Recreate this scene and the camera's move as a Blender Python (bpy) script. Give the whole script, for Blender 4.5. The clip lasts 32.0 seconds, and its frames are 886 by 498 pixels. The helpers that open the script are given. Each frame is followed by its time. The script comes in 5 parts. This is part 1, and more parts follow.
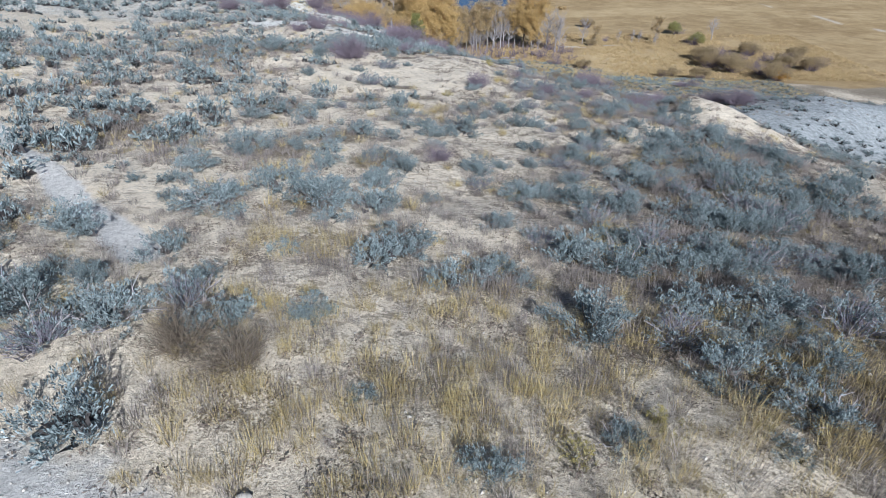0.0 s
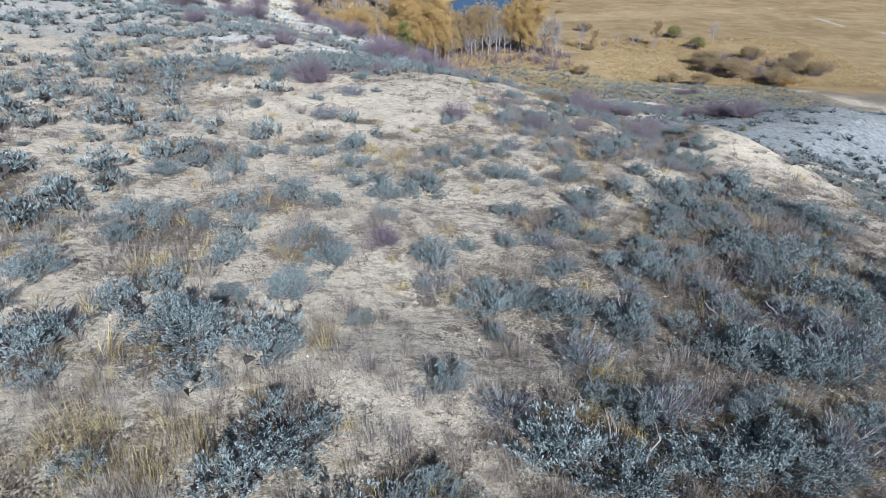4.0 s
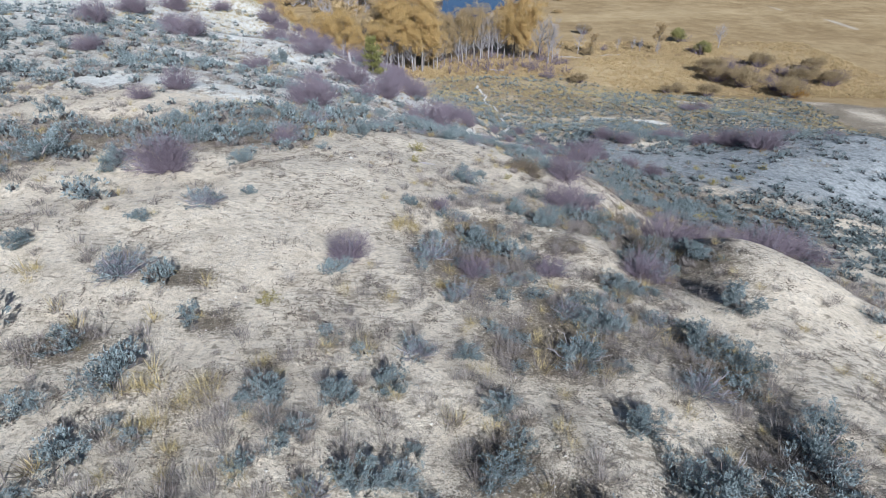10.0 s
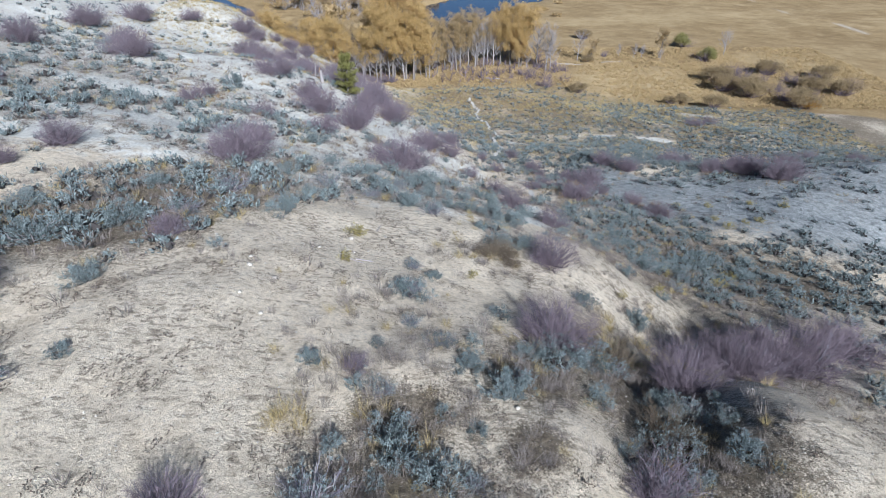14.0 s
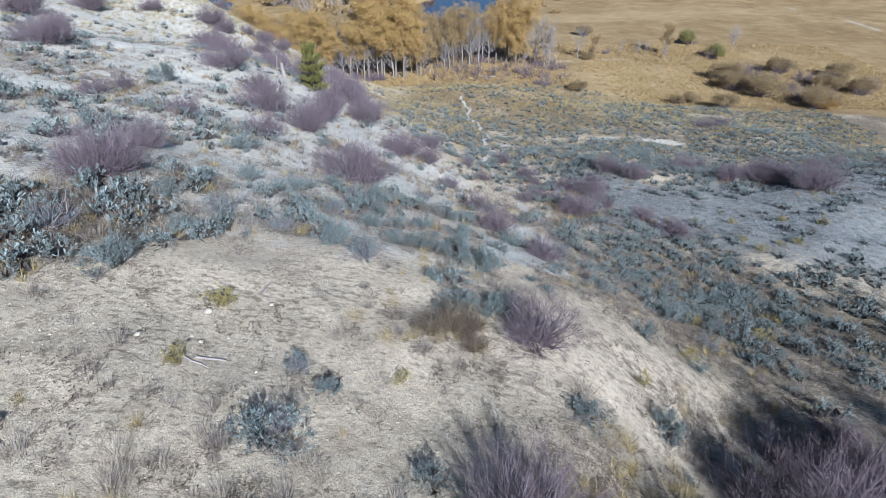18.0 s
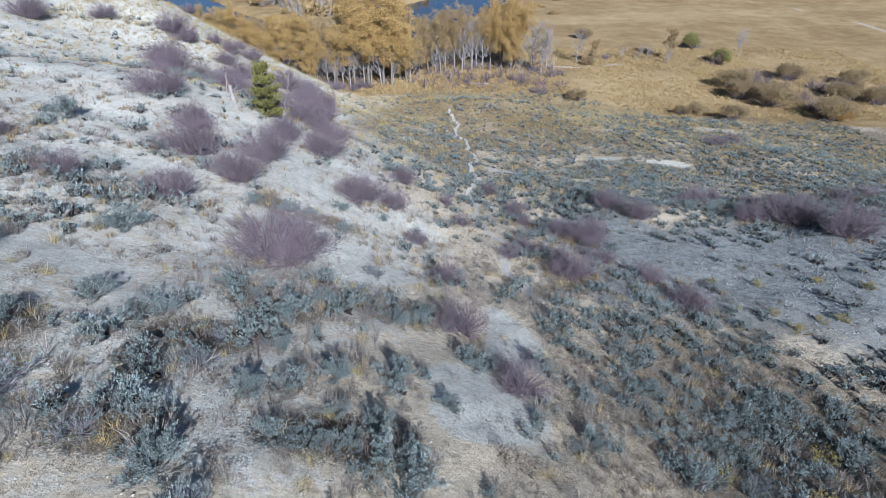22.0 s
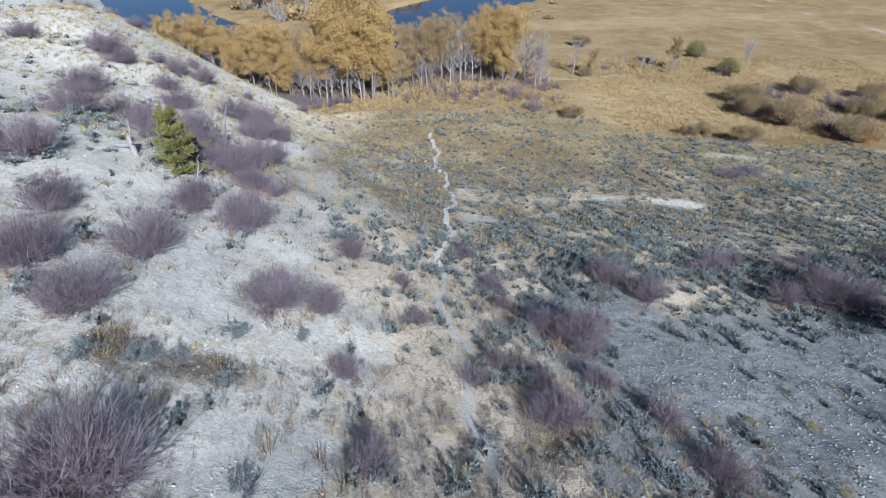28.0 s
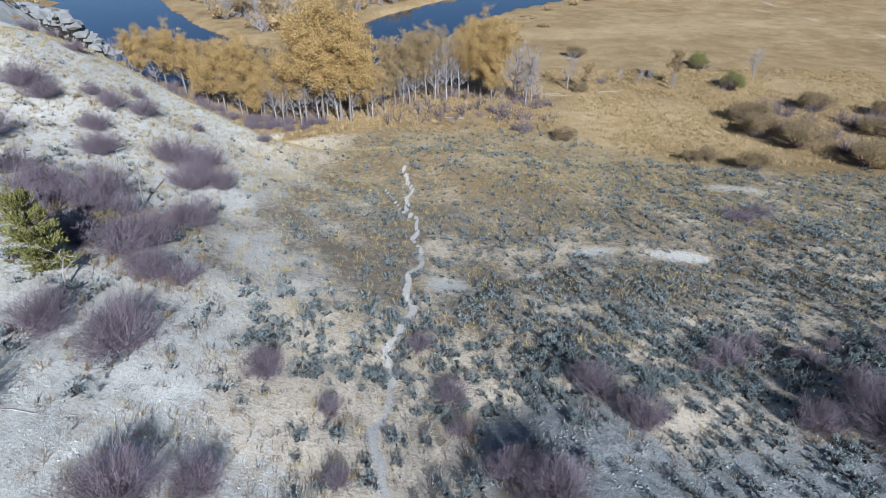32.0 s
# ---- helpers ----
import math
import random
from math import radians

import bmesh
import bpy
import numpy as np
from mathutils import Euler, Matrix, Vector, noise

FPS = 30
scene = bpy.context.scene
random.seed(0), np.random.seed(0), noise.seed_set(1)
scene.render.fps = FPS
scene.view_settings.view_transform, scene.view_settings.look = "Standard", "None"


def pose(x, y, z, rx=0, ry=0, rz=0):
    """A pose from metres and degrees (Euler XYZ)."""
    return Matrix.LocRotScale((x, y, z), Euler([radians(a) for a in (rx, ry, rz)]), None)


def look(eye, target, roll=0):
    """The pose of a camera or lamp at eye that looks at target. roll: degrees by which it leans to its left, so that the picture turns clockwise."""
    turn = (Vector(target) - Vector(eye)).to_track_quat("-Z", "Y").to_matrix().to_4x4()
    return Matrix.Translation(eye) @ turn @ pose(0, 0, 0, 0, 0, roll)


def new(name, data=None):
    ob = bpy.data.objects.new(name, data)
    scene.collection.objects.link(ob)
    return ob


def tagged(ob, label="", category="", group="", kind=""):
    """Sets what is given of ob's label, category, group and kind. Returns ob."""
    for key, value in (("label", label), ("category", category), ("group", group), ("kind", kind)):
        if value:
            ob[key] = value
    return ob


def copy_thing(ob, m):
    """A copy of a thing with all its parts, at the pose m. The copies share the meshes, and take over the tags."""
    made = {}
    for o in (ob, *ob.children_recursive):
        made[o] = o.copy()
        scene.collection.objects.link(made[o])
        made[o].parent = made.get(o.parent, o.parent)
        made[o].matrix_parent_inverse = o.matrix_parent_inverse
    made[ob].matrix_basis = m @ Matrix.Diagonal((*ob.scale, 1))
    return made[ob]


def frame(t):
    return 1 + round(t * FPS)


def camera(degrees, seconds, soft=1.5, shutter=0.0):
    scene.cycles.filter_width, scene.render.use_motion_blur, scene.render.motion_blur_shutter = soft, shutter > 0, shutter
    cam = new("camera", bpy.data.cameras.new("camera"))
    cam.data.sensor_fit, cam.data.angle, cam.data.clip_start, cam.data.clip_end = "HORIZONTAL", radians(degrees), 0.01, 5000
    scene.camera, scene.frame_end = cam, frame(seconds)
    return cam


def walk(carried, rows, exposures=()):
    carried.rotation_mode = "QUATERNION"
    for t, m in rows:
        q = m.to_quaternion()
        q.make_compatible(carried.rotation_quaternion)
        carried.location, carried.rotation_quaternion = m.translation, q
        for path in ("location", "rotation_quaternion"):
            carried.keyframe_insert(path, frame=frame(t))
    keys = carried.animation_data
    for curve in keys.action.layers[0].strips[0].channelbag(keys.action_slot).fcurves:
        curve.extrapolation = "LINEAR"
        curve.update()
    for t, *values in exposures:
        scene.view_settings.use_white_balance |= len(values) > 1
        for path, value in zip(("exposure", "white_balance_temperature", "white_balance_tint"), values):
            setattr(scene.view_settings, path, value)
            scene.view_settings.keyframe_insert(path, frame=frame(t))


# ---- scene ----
cam = camera(76.00, 32.0, soft=0.7)
PATH = [
    (0.0, pose(-0.000, 0.000, 24.600, 58.26, -0.09, 0.15)),
    (0.5, pose(-0.031, 0.180, 24.593, 58.27, -0.05, 0.15)),
    (1.0, pose(-0.034, 0.466, 24.586, 58.26, -0.01, 0.13)),
    (1.5, pose(0.027, 0.863, 24.581, 58.25, 0.06, 0.11)),
    (2.0, pose(0.148, 1.330, 24.573, 58.28, 0.11, 0.09)),
    (2.5, pose(0.302, 1.844, 24.559, 58.31, 0.16, 0.05)),
    (3.0, pose(0.472, 2.382, 24.540, 58.36, 0.19, 0.01)),
    (3.5, pose(0.647, 2.933, 24.522, 58.47, 0.18, -0.05)),
    (4.0, pose(0.852, 3.456, 24.566, 58.43, 0.13, -0.03)),
    (4.5, pose(1.099, 3.968, 24.683, 58.26, 0.02, 0.08)),
    (5.0, pose(1.351, 4.509, 24.795, 58.07, -0.09, 0.19)),
    (5.5, pose(1.571, 5.124, 24.826, 57.99, -0.13, 0.24)),
    (6.0, pose(1.773, 5.786, 24.790, 58.03, -0.10, 0.22)),
    (6.5, pose(1.956, 6.457, 24.753, 58.03, -0.09, 0.22)),
    (7.0, pose(2.116, 7.148, 24.718, 58.01, -0.09, 0.18)),
    (7.5, pose(2.270, 7.840, 24.701, 57.98, -0.05, 0.13)),
    (8.0, pose(2.429, 8.529, 24.705, 57.97, -0.03, 0.09)),
    (8.5, pose(2.588, 9.235, 24.725, 57.94, -0.04, 0.08)),
    (9.0, pose(2.746, 9.954, 24.750, 57.89, -0.08, 0.08)),
    (9.5, pose(2.910, 10.667, 24.775, 57.87, -0.07, 0.09)),
    (10.0, pose(3.076, 11.364, 24.799, 57.89, -0.02, 0.08)),
    (10.5, pose(3.240, 12.058, 24.821, 57.91, 0.00, 0.09)),
    (11.0, pose(3.412, 12.766, 24.834, 57.89, -0.03, 0.13)),
    (11.5, pose(3.602, 13.476, 24.845, 57.87, -0.03, 0.15)),
    (12.0, pose(3.794, 14.165, 24.866, 57.87, 0.02, 0.15)),
    (12.5, pose(3.959, 14.842, 24.891, 57.86, 0.07, 0.13)),
    (13.0, pose(4.114, 15.514, 24.910, 57.86, 0.07, 0.12)),
    (13.5, pose(4.280, 16.167, 24.913, 57.86, 0.06, 0.13)),
    (14.0, pose(4.453, 16.796, 24.873, 57.84, 0.04, 0.15)),
    (14.5, pose(4.629, 17.418, 24.775, 57.80, -0.00, 0.18)),
    (15.0, pose(4.769, 18.021, 24.609, 57.81, -0.01, 0.17)),
    (15.5, pose(4.872, 18.605, 24.311, 57.86, 0.01, 0.11)),
    (16.0, pose(4.981, 19.216, 23.970, 57.92, 0.03, 0.06)),
    (16.5, pose(5.143, 19.896, 23.678, 57.95, 0.02, 0.07)),
    (17.0, pose(5.344, 20.614, 23.436, 57.93, -0.06, 0.15)),
    (17.5, pose(5.549, 21.353, 23.203, 57.93, -0.05, 0.18)),
    (18.0, pose(5.746, 22.109, 22.969, 57.91, 0.00, 0.18)),
    (18.5, pose(5.929, 22.872, 22.760, 57.90, 0.04, 0.18)),
    (19.0, pose(6.106, 23.648, 22.632, 57.89, 0.09, 0.19)),
    (19.5, pose(6.280, 24.425, 22.605, 57.88, 0.13, 0.18)),
    (20.0, pose(6.451, 25.162, 22.658, 57.86, 0.15, 0.16)),
    (20.5, pose(6.617, 25.856, 22.743, 57.81, 0.10, 0.16)),
    (21.0, pose(6.776, 26.537, 22.818, 57.75, 0.01, 0.17)),
    (21.5, pose(6.949, 27.226, 22.858, 57.69, -0.04, 0.18)),
    (22.0, pose(7.140, 27.913, 22.871, 57.66, -0.05, 0.19)),
    (22.5, pose(7.332, 28.590, 22.888, 57.65, -0.03, 0.17)),
    (23.0, pose(7.522, 29.249, 22.927, 57.64, -0.04, 0.16)),
    (23.5, pose(7.715, 29.882, 22.983, 57.61, -0.08, 0.17)),
    (24.0, pose(7.907, 30.498, 23.050, 57.56, -0.13, 0.19)),
    (24.5, pose(8.085, 31.120, 23.111, 57.50, -0.17, 0.21)),
    (25.0, pose(8.234, 31.759, 23.137, 57.45, -0.22, 0.23)),
    (25.5, pose(8.349, 32.410, 23.131, 57.42, -0.27, 0.24)),
    (26.0, pose(8.465, 33.086, 23.099, 57.41, -0.27, 0.22)),
    (26.5, pose(8.566, 33.791, 23.015, 57.43, -0.20, 0.18)),
    (27.0, pose(8.676, 34.471, 22.928, 57.46, -0.12, 0.14)),
    (27.5, pose(8.817, 35.075, 22.885, 57.48, -0.08, 0.11)),
    (28.0, pose(8.983, 35.671, 22.878, 57.50, -0.07, 0.10)),
    (28.5, pose(9.148, 36.169, 22.875, 57.50, -0.07, 0.10)),
    (29.0, pose(9.309, 36.634, 22.883, 57.49, -0.06, 0.10)),
    (29.5, pose(9.468, 37.225, 22.899, 57.50, -0.01, 0.09)),
    (30.0, pose(9.670, 38.017, 22.926, 57.53, 0.07, 0.08)),
    (30.5, pose(9.954, 38.977, 22.986, 57.54, 0.13, 0.07)),
    (31.0, pose(10.309, 40.068, 23.074, 57.53, 0.17, 0.06)),
    (31.5, pose(10.715, 41.258, 23.163, 57.53, 0.19, 0.05)),
    (32.0, pose(11.163, 42.500, 23.242, 57.55, 0.22, 0.03)),
]
EXPO, KELVIN, TINT, SKY, SUN = 0.75, 5420, 9, 0.040, 5.0
walk(cam, PATH, [(0.0, EXPO, KELVIN, TINT), (32.0, EXPO, KELVIN, TINT)])

# ---- sky and sun ----
SUN_TO = Vector((0.277, -0.810, 0.520)).normalized()
world = bpy.data.worlds.new("sky")
scene.world = world
world.use_nodes = True
wt = world.node_tree
sky = wt.nodes.new("ShaderNodeTexSky")
sky.sky_type, sky.sun_disc = "NISHITA", False
sky.sun_elevation, sky.sun_rotation = math.asin(SUN_TO.z), math.atan2(SUN_TO.x, SUN_TO.y)
sky.altitude, sky.dust_density, sky.air_density = 2300, 0.3, 0.85
wt.links.new(sky.outputs[0], wt.nodes["Background"].inputs[0])
wt.nodes["Background"].inputs[1].default_value = SKY
sun = bpy.data.lights.new("sun", "SUN")
sun.energy, sun.angle, sun.color = SUN, radians(0.53), (1.0, 0.95, 0.88)
sun_ob = new("sun", sun)
sun_ob.matrix_world = look(SUN_TO * 100, (0, 0, 0))

# ---- materials ----


class Mat:
    """A small helper that builds node materials."""

    def __init__(self, name, rough=0.85):
        self.m = bpy.data.materials.new(name)
        self.m.use_nodes = True
        self.t = self.m.node_tree
        self.b = self.t.nodes["Principled BSDF"]
        self.b.inputs["Roughness"].default_value = rough
        self.b.inputs["Specular IOR Level"].default_value = 0.25

    def node(self, kind, **values):
        n = self.t.nodes.new(kind)
        for key, value in values.items():
            n.inputs[key].default_value = value
        return n

    def link(self, a, b):
        self.t.links.new(a, b)

    def place(self):
        return self.node("ShaderNodeNewGeometry").outputs["Position"]

    def noise(self, scale, detail=4.0, rough=0.6, vector=None):
        n = self.node("ShaderNodeTexNoise", Scale=scale, Detail=detail, Roughness=rough)
        self.link(vector or self.place(), n.inputs["Vector"])
        return n.outputs["Fac"]

    def ramp(self, fac, *stops):
        r = self.t.nodes.new("ShaderNodeValToRGB")
        e = r.color_ramp.elements
        while len(e) < len(stops):
            e.new(0.5)
        for k, (p, c) in zip(e, stops):
            k.position, k.color = p, (*c, 1) if len(c) == 3 else c
        self.link(fac, r.inputs[0])
        return r.outputs[0]

    def mix(self, fac, a, b, mode="MIX"):
        n = self.t.nodes.new("ShaderNodeMix")
        n.data_type, n.blend_type = "RGBA", mode
        for k, v in ((0, fac), (6, a), (7, b)):
            if isinstance(v, (int, float)):
                n.inputs[k].default_value = v
            elif isinstance(v, tuple):
                n.inputs[k].default_value = (*v, 1)
            else:
                self.link(v, n.inputs[k])
        return n.outputs[2]

    def math(self, op, a, b=0.0):
        n = self.t.nodes.new("ShaderNodeMath")
        n.operation = op
        for k, v in ((0, a), (1, b)):
            if isinstance(v, (int, float)):
                n.inputs[k].default_value = v
            else:
                self.link(v, n.inputs[k])
        return n.outputs[0]

    def attr(self, name):
        n = self.t.nodes.new("ShaderNodeAttribute")
        n.attribute_name = name
        s = self.t.nodes.new("ShaderNodeSeparateColor")
        self.link(n.outputs["Color"], s.inputs[0])
        return s.outputs

    def colour(self, c):
        if isinstance(c, tuple):
            self.b.inputs["Base Color"].default_value = (*c, 1)
        else:
            self.link(c, self.b.inputs["Base Color"])
        return self

    def bump(self, fac, strength=0.5, distance=0.02):
        n = self.node("ShaderNodeBump", Strength=strength, Distance=distance)
        self.link(fac, n.inputs["Height"])
        self.link(n.outputs[0], self.b.inputs["Normal"])
        return self

    def random(self):
        """A value of its own for each object."""
        return self.t.nodes.new("ShaderNodeObjectInfo").outputs["Random"]

    def island(self):
        """A value of its own for each loose piece of a mesh."""
        return self.node("ShaderNodeNewGeometry").outputs["Random Per Island"]


def leafy(name, dark, mid, light, through_light=0.25, rough=0.7):
    """Leaves, needles or blades: every piece a little different, patches of tone over metres."""
    k = Mat(name, rough)
    c = k.ramp(k.island(), (0.0, dark), (0.5, mid), (1.0, light))
    c = k.mix(0.35, c, k.ramp(k.noise(1.3, 2), (0.3, dark), (0.7, light)))
    k.colour(c)
    if through_light:
        tr = k.t.nodes.new("ShaderNodeBsdfTranslucent")
        k.link(c, tr.inputs[0])
        mx = k.t.nodes.new("ShaderNodeMixShader")
        mx.inputs[0].default_value = through_light
        k.link(k.b.outputs[0], mx.inputs[1])
        k.link(tr.outputs[0], mx.inputs[2])
        k.link(mx.outputs[0], k.t.nodes["Material Output"].inputs[0])
    return k.m


def barky(name, dark, light, scale=30):
    k = Mat(name, 0.9)
    f = k.noise(scale, 5, 0.7)
    c = k.ramp(f, (0.3, dark), (0.7, light))
    c = k.mix(0.5, c, k.ramp(k.island(), (0.0, dark), (1.0, light)))
    k.colour(c).bump(f, 0.4, 0.01)
    return k.m


M_SAGE = leafy("sage_leaf", (0.042, 0.054, 0.054), (0.140, 0.171, 0.173), (0.310, 0.358, 0.360), 0.0, 0.9)
# grey-brown wood, darkened to carry the shade inside the bushes
M_SAGE_WOOD = barky("sage_wood", (0.045, 0.038, 0.035), (0.19, 0.168, 0.155))
M_PURPLE = barky("bare_twig", (0.066, 0.050, 0.060), (0.235, 0.190, 0.220), 22)
M_GREY_TWIG = barky("grey_twig", (0.17, 0.15, 0.15), (0.40, 0.37, 0.365), 12)
M_BROWN_TWIG = barky("brown_twig", (0.065, 0.050, 0.038), (0.20, 0.160, 0.115), 22)
M_RABBIT = leafy("rabbitbrush_leaf", (0.17, 0.145, 0.05), (0.31, 0.26, 0.09), (0.44, 0.375, 0.16))
M_STRAW = leafy("straw", (0.15, 0.112, 0.048), (0.37, 0.285, 0.125), (0.62, 0.505, 0.25), 0.2)
M_GREY_GRASS = leafy("grey_grass", (0.075, 0.062, 0.056), (0.18, 0.153, 0.138), (0.36, 0.315, 0.285), 0.1)
M_FORB = leafy("low_mat_plant", (0.055, 0.040, 0.031), (0.11, 0.084, 0.065), (0.20, 0.16, 0.125), 0.0)
M_CONIFER = leafy("conifer_needle", (0.075, 0.076, 0.022), (0.175, 0.17, 0.05), (0.29, 0.275, 0.092), 0.1)
M_VIOLET = barky("dead_sage_stem", (0.08, 0.072, 0.086), (0.26, 0.24, 0.28), 25)
# near-black: shade between the stems is put into their colour
M_STEM_SHADE = barky("shrub_stems_and_shade", (0.028, 0.025, 0.025), (0.075, 0.066, 0.062), 30)
M_BROKEN_WOOD = barky("broken_wood", (0.22, 0.12, 0.05), (0.46, 0.28, 0.14), 20)
M_RUSSET = leafy("russet_grass", (0.11, 0.07, 0.035), (0.24, 0.165, 0.08), (0.40, 0.29, 0.15), 0.15)
M_TALL_GRASS = leafy("meadow_grass", (0.22, 0.15, 0.07), (0.43, 0.315, 0.155), (0.62, 0.485, 0.26), 0.2)
M_CLIFF = barky("cliff_rock", (0.09, 0.092, 0.095), (0.27, 0.272, 0.268), 0.8)
M_GOLD = leafy("gold_leaf", (0.27, 0.175, 0.062), (0.46, 0.315, 0.122), (0.66, 0.48, 0.215), 0.3)
M_DULL_GOLD = leafy("dull_gold_leaf", (0.22, 0.15, 0.07), (0.37, 0.265, 0.13), (0.52, 0.40, 0.22), 0.3)
M_WILLOW = leafy("willow_leaf", (0.14, 0.105, 0.055), (0.28, 0.212, 0.115), (0.44, 0.34, 0.20), 0.3)
M_OLIVE = leafy("olive_leaf", (0.12, 0.115, 0.035), (0.225, 0.21, 0.07), (0.34, 0.315, 0.13), 0.25)
M_RUST = leafy("rust_leaf", (0.24, 0.12, 0.02), (0.42, 0.23, 0.05), (0.56, 0.34, 0.09), 0.25)
M_BARK = barky("cottonwood_bark", (0.10, 0.086, 0.075), (0.29, 0.26, 0.235), 4)
M_PALE_WOOD = barky("weathered_wood", (0.22, 0.20, 0.18), (0.44, 0.41, 0.37), 14)
M_STONE = barky("field_stone", (0.26, 0.235, 0.20), (0.56, 0.515, 0.45), 9)

M_SHALE_STONE = barky("shale_stone", (0.13, 0.14, 0.145), (0.38, 0.395, 0.40), 9)


def ground_material():
    k = Mat("hillside_soil", 0.95)
    zone, cover = k.attr("zone"), k.attr("cover")
    big, mid, fine = k.noise(0.35, 5), k.noise(3.0, 5, 0.65), k.noise(28.0, 4, 0.7)
    soil = k.ramp(mid, (0.25, (0.50, 0.42, 0.31)), (0.5, (0.69, 0.595, 0.462)), (0.75, (0.79, 0.705, 0.575)))
    soil = k.mix(k.ramp(big, (0.4, (0, 0, 0)), (0.7, (0.6, 0.6, 0.6))), soil, (0.70, 0.622, 0.505))
    clay = k.ramp(mid, (0.28, (0.46, 0.45, 0.41)), (0.52, (0.66, 0.65, 0.60)), (0.78, (0.78, 0.775, 0.735)))
    shale = k.ramp(mid, (0.30, (0.14, 0.149, 0.150)), (0.5, (0.29, 0.305, 0.306)), (0.72, (0.45, 0.468, 0.465)))
    # brown plant litter, its colour darkened further for the shade under shrubs
    shaded_litter = k.ramp(k.noise(14.0, 6, 0.75), (0.30, (0.065, 0.052, 0.038)), (0.5, (0.155, 0.125, 0.088)), (0.68, (0.36, 0.30, 0.22)))
    streak = k.node("ShaderNodeMapping")
    streak.inputs["Scale"].default_value = (0.030, 0.055, 0.05)
    streak.inputs["Rotation"].default_value = (0, 0, 0.35)
    k.link(k.place(), streak.inputs["Vector"])
    bands = k.noise(1.0, 8, 0.66, streak.outputs[0])
    meadow = k.ramp(bands, (0.36, (0.20, 0.135, 0.062)), (0.48, (0.29, 0.205, 0.10)), (0.56, (0.40, 0.30, 0.16)), (0.64, (0.27, 0.19, 0.092)))
    meadow = k.mix(0.55, meadow, k.ramp(k.noise(0.22, 8, 0.74), (0.34, (0.19, 0.125, 0.055)), (0.52, (0.35, 0.25, 0.125)), (0.66, (0.47, 0.36, 0.20))))
    hay = k.ramp(k.noise(0.7, 6, 0.7), (0.3, (0.36, 0.255, 0.12)), (0.55, (0.50, 0.385, 0.215)), (0.75, (0.60, 0.49, 0.30)))
    meadow = k.mix(k.math("MULTIPLY", cover[2], 0.85), meadow, hay)
    jag = k.math("SUBTRACT", mid, 0.5)

    def edge(fac, width=0.9):
        f = k.math("ADD", fac, k.math("MULTIPLY", jag, width))
        return k.ramp(f, (0.38, (0, 0, 0)), (0.62, (1, 1, 1)))

    c = k.mix(edge(zone[0]), soil, clay)
    c = k.mix(edge(zone[1]), c, shale)
    drawn = k.node("ShaderNodeMapping")
    drawn.inputs["Scale"].default_value = (1.0, 1.9, 1.0)
    k.link(k.place(), drawn.inputs["Vector"])
    mats = k.math("ADD", k.noise(4.6, 6, 0.68, drawn.outputs[0]), k.math("MULTIPLY", k.math("SUBTRACT", big, 0.5), 0.35))
    mats = k.ramp(mats, (0.535, (0, 0, 0)), (0.615, (0.70, 0.70, 0.70)))
    open_soil = k.math("SUBTRACT", 1.0, k.math("MAXIMUM", k.math("MULTIPLY", zone[0], 0.9), k.math("MAXIMUM", zone[1], cover[1])))
    c = k.mix(k.math("MULTIPLY", mats, open_soil), c, k.ramp(fine, (0.3, (0.13, 0.105, 0.078)), (0.7, (0.36, 0.30, 0.225))))
    crumbs = k.math("ADD", k.math("MULTIPLY", k.math("SUBTRACT", fine, 0.5), 2.4), k.math("MULTIPLY", jag, 1.4))
    c = k.mix(k.ramp(k.math("ADD", cover[0], crumbs), (0.24, (0, 0, 0)), (0.62, (0.95, 0.95, 0.95))), c, shaded_litter)
    c = k.mix(edge(zone[2], 0.5), c, meadow)
    c = k.mix(edge(cover[1], 0.5), c, k.ramp(fine, (0.3, (0.50, 0.475, 0.435)), (0.7, (0.68, 0.655, 0.615))))
    grit = k.ramp(k.noise(42.0, 5, 0.8), (0.34, (0.48, 0.46, 0.44)), (0.47, (0.97, 0.97, 0.97)), (0.60, (1.0, 1.0, 1.0)), (0.72, (1.35, 1.34, 1.32)))
    c = k.mix(1.0, c, grit, "MULTIPLY")
    mottle = k.ramp(k.noise(11.0, 5, 0.7), (0.32, (0.70, 0.69, 0.68)), (0.5, (0.98, 0.98, 0.98)), (0.68, (1.14, 1.14, 1.13)))
    c = k.mix(1.0, c, mottle, "MULTIPLY")
    k.colour(c)
    cell = k.node("ShaderNodeTexVoronoi", Scale=22.0, Randomness=1.0)
    k.link(k.place(), cell.inputs["Vector"])
    pebble = k.ramp(cell.outputs["Distance"], (0.10, (1, 1, 1)), (0.26, (0, 0, 0)))
    h = k.math("ADD", k.math("MULTIPLY", k.noise(60.0, 5, 0.85), 0.55), k.math("ADD", k.math("MULTIPLY", k.noise(9.0, 5, 0.75), 1.3), k.math("MULTIPLY", pebble, 0.25)))
    k.bump(h, 0.85, 0.045)
    return k.m


M_GROUND = ground_material()

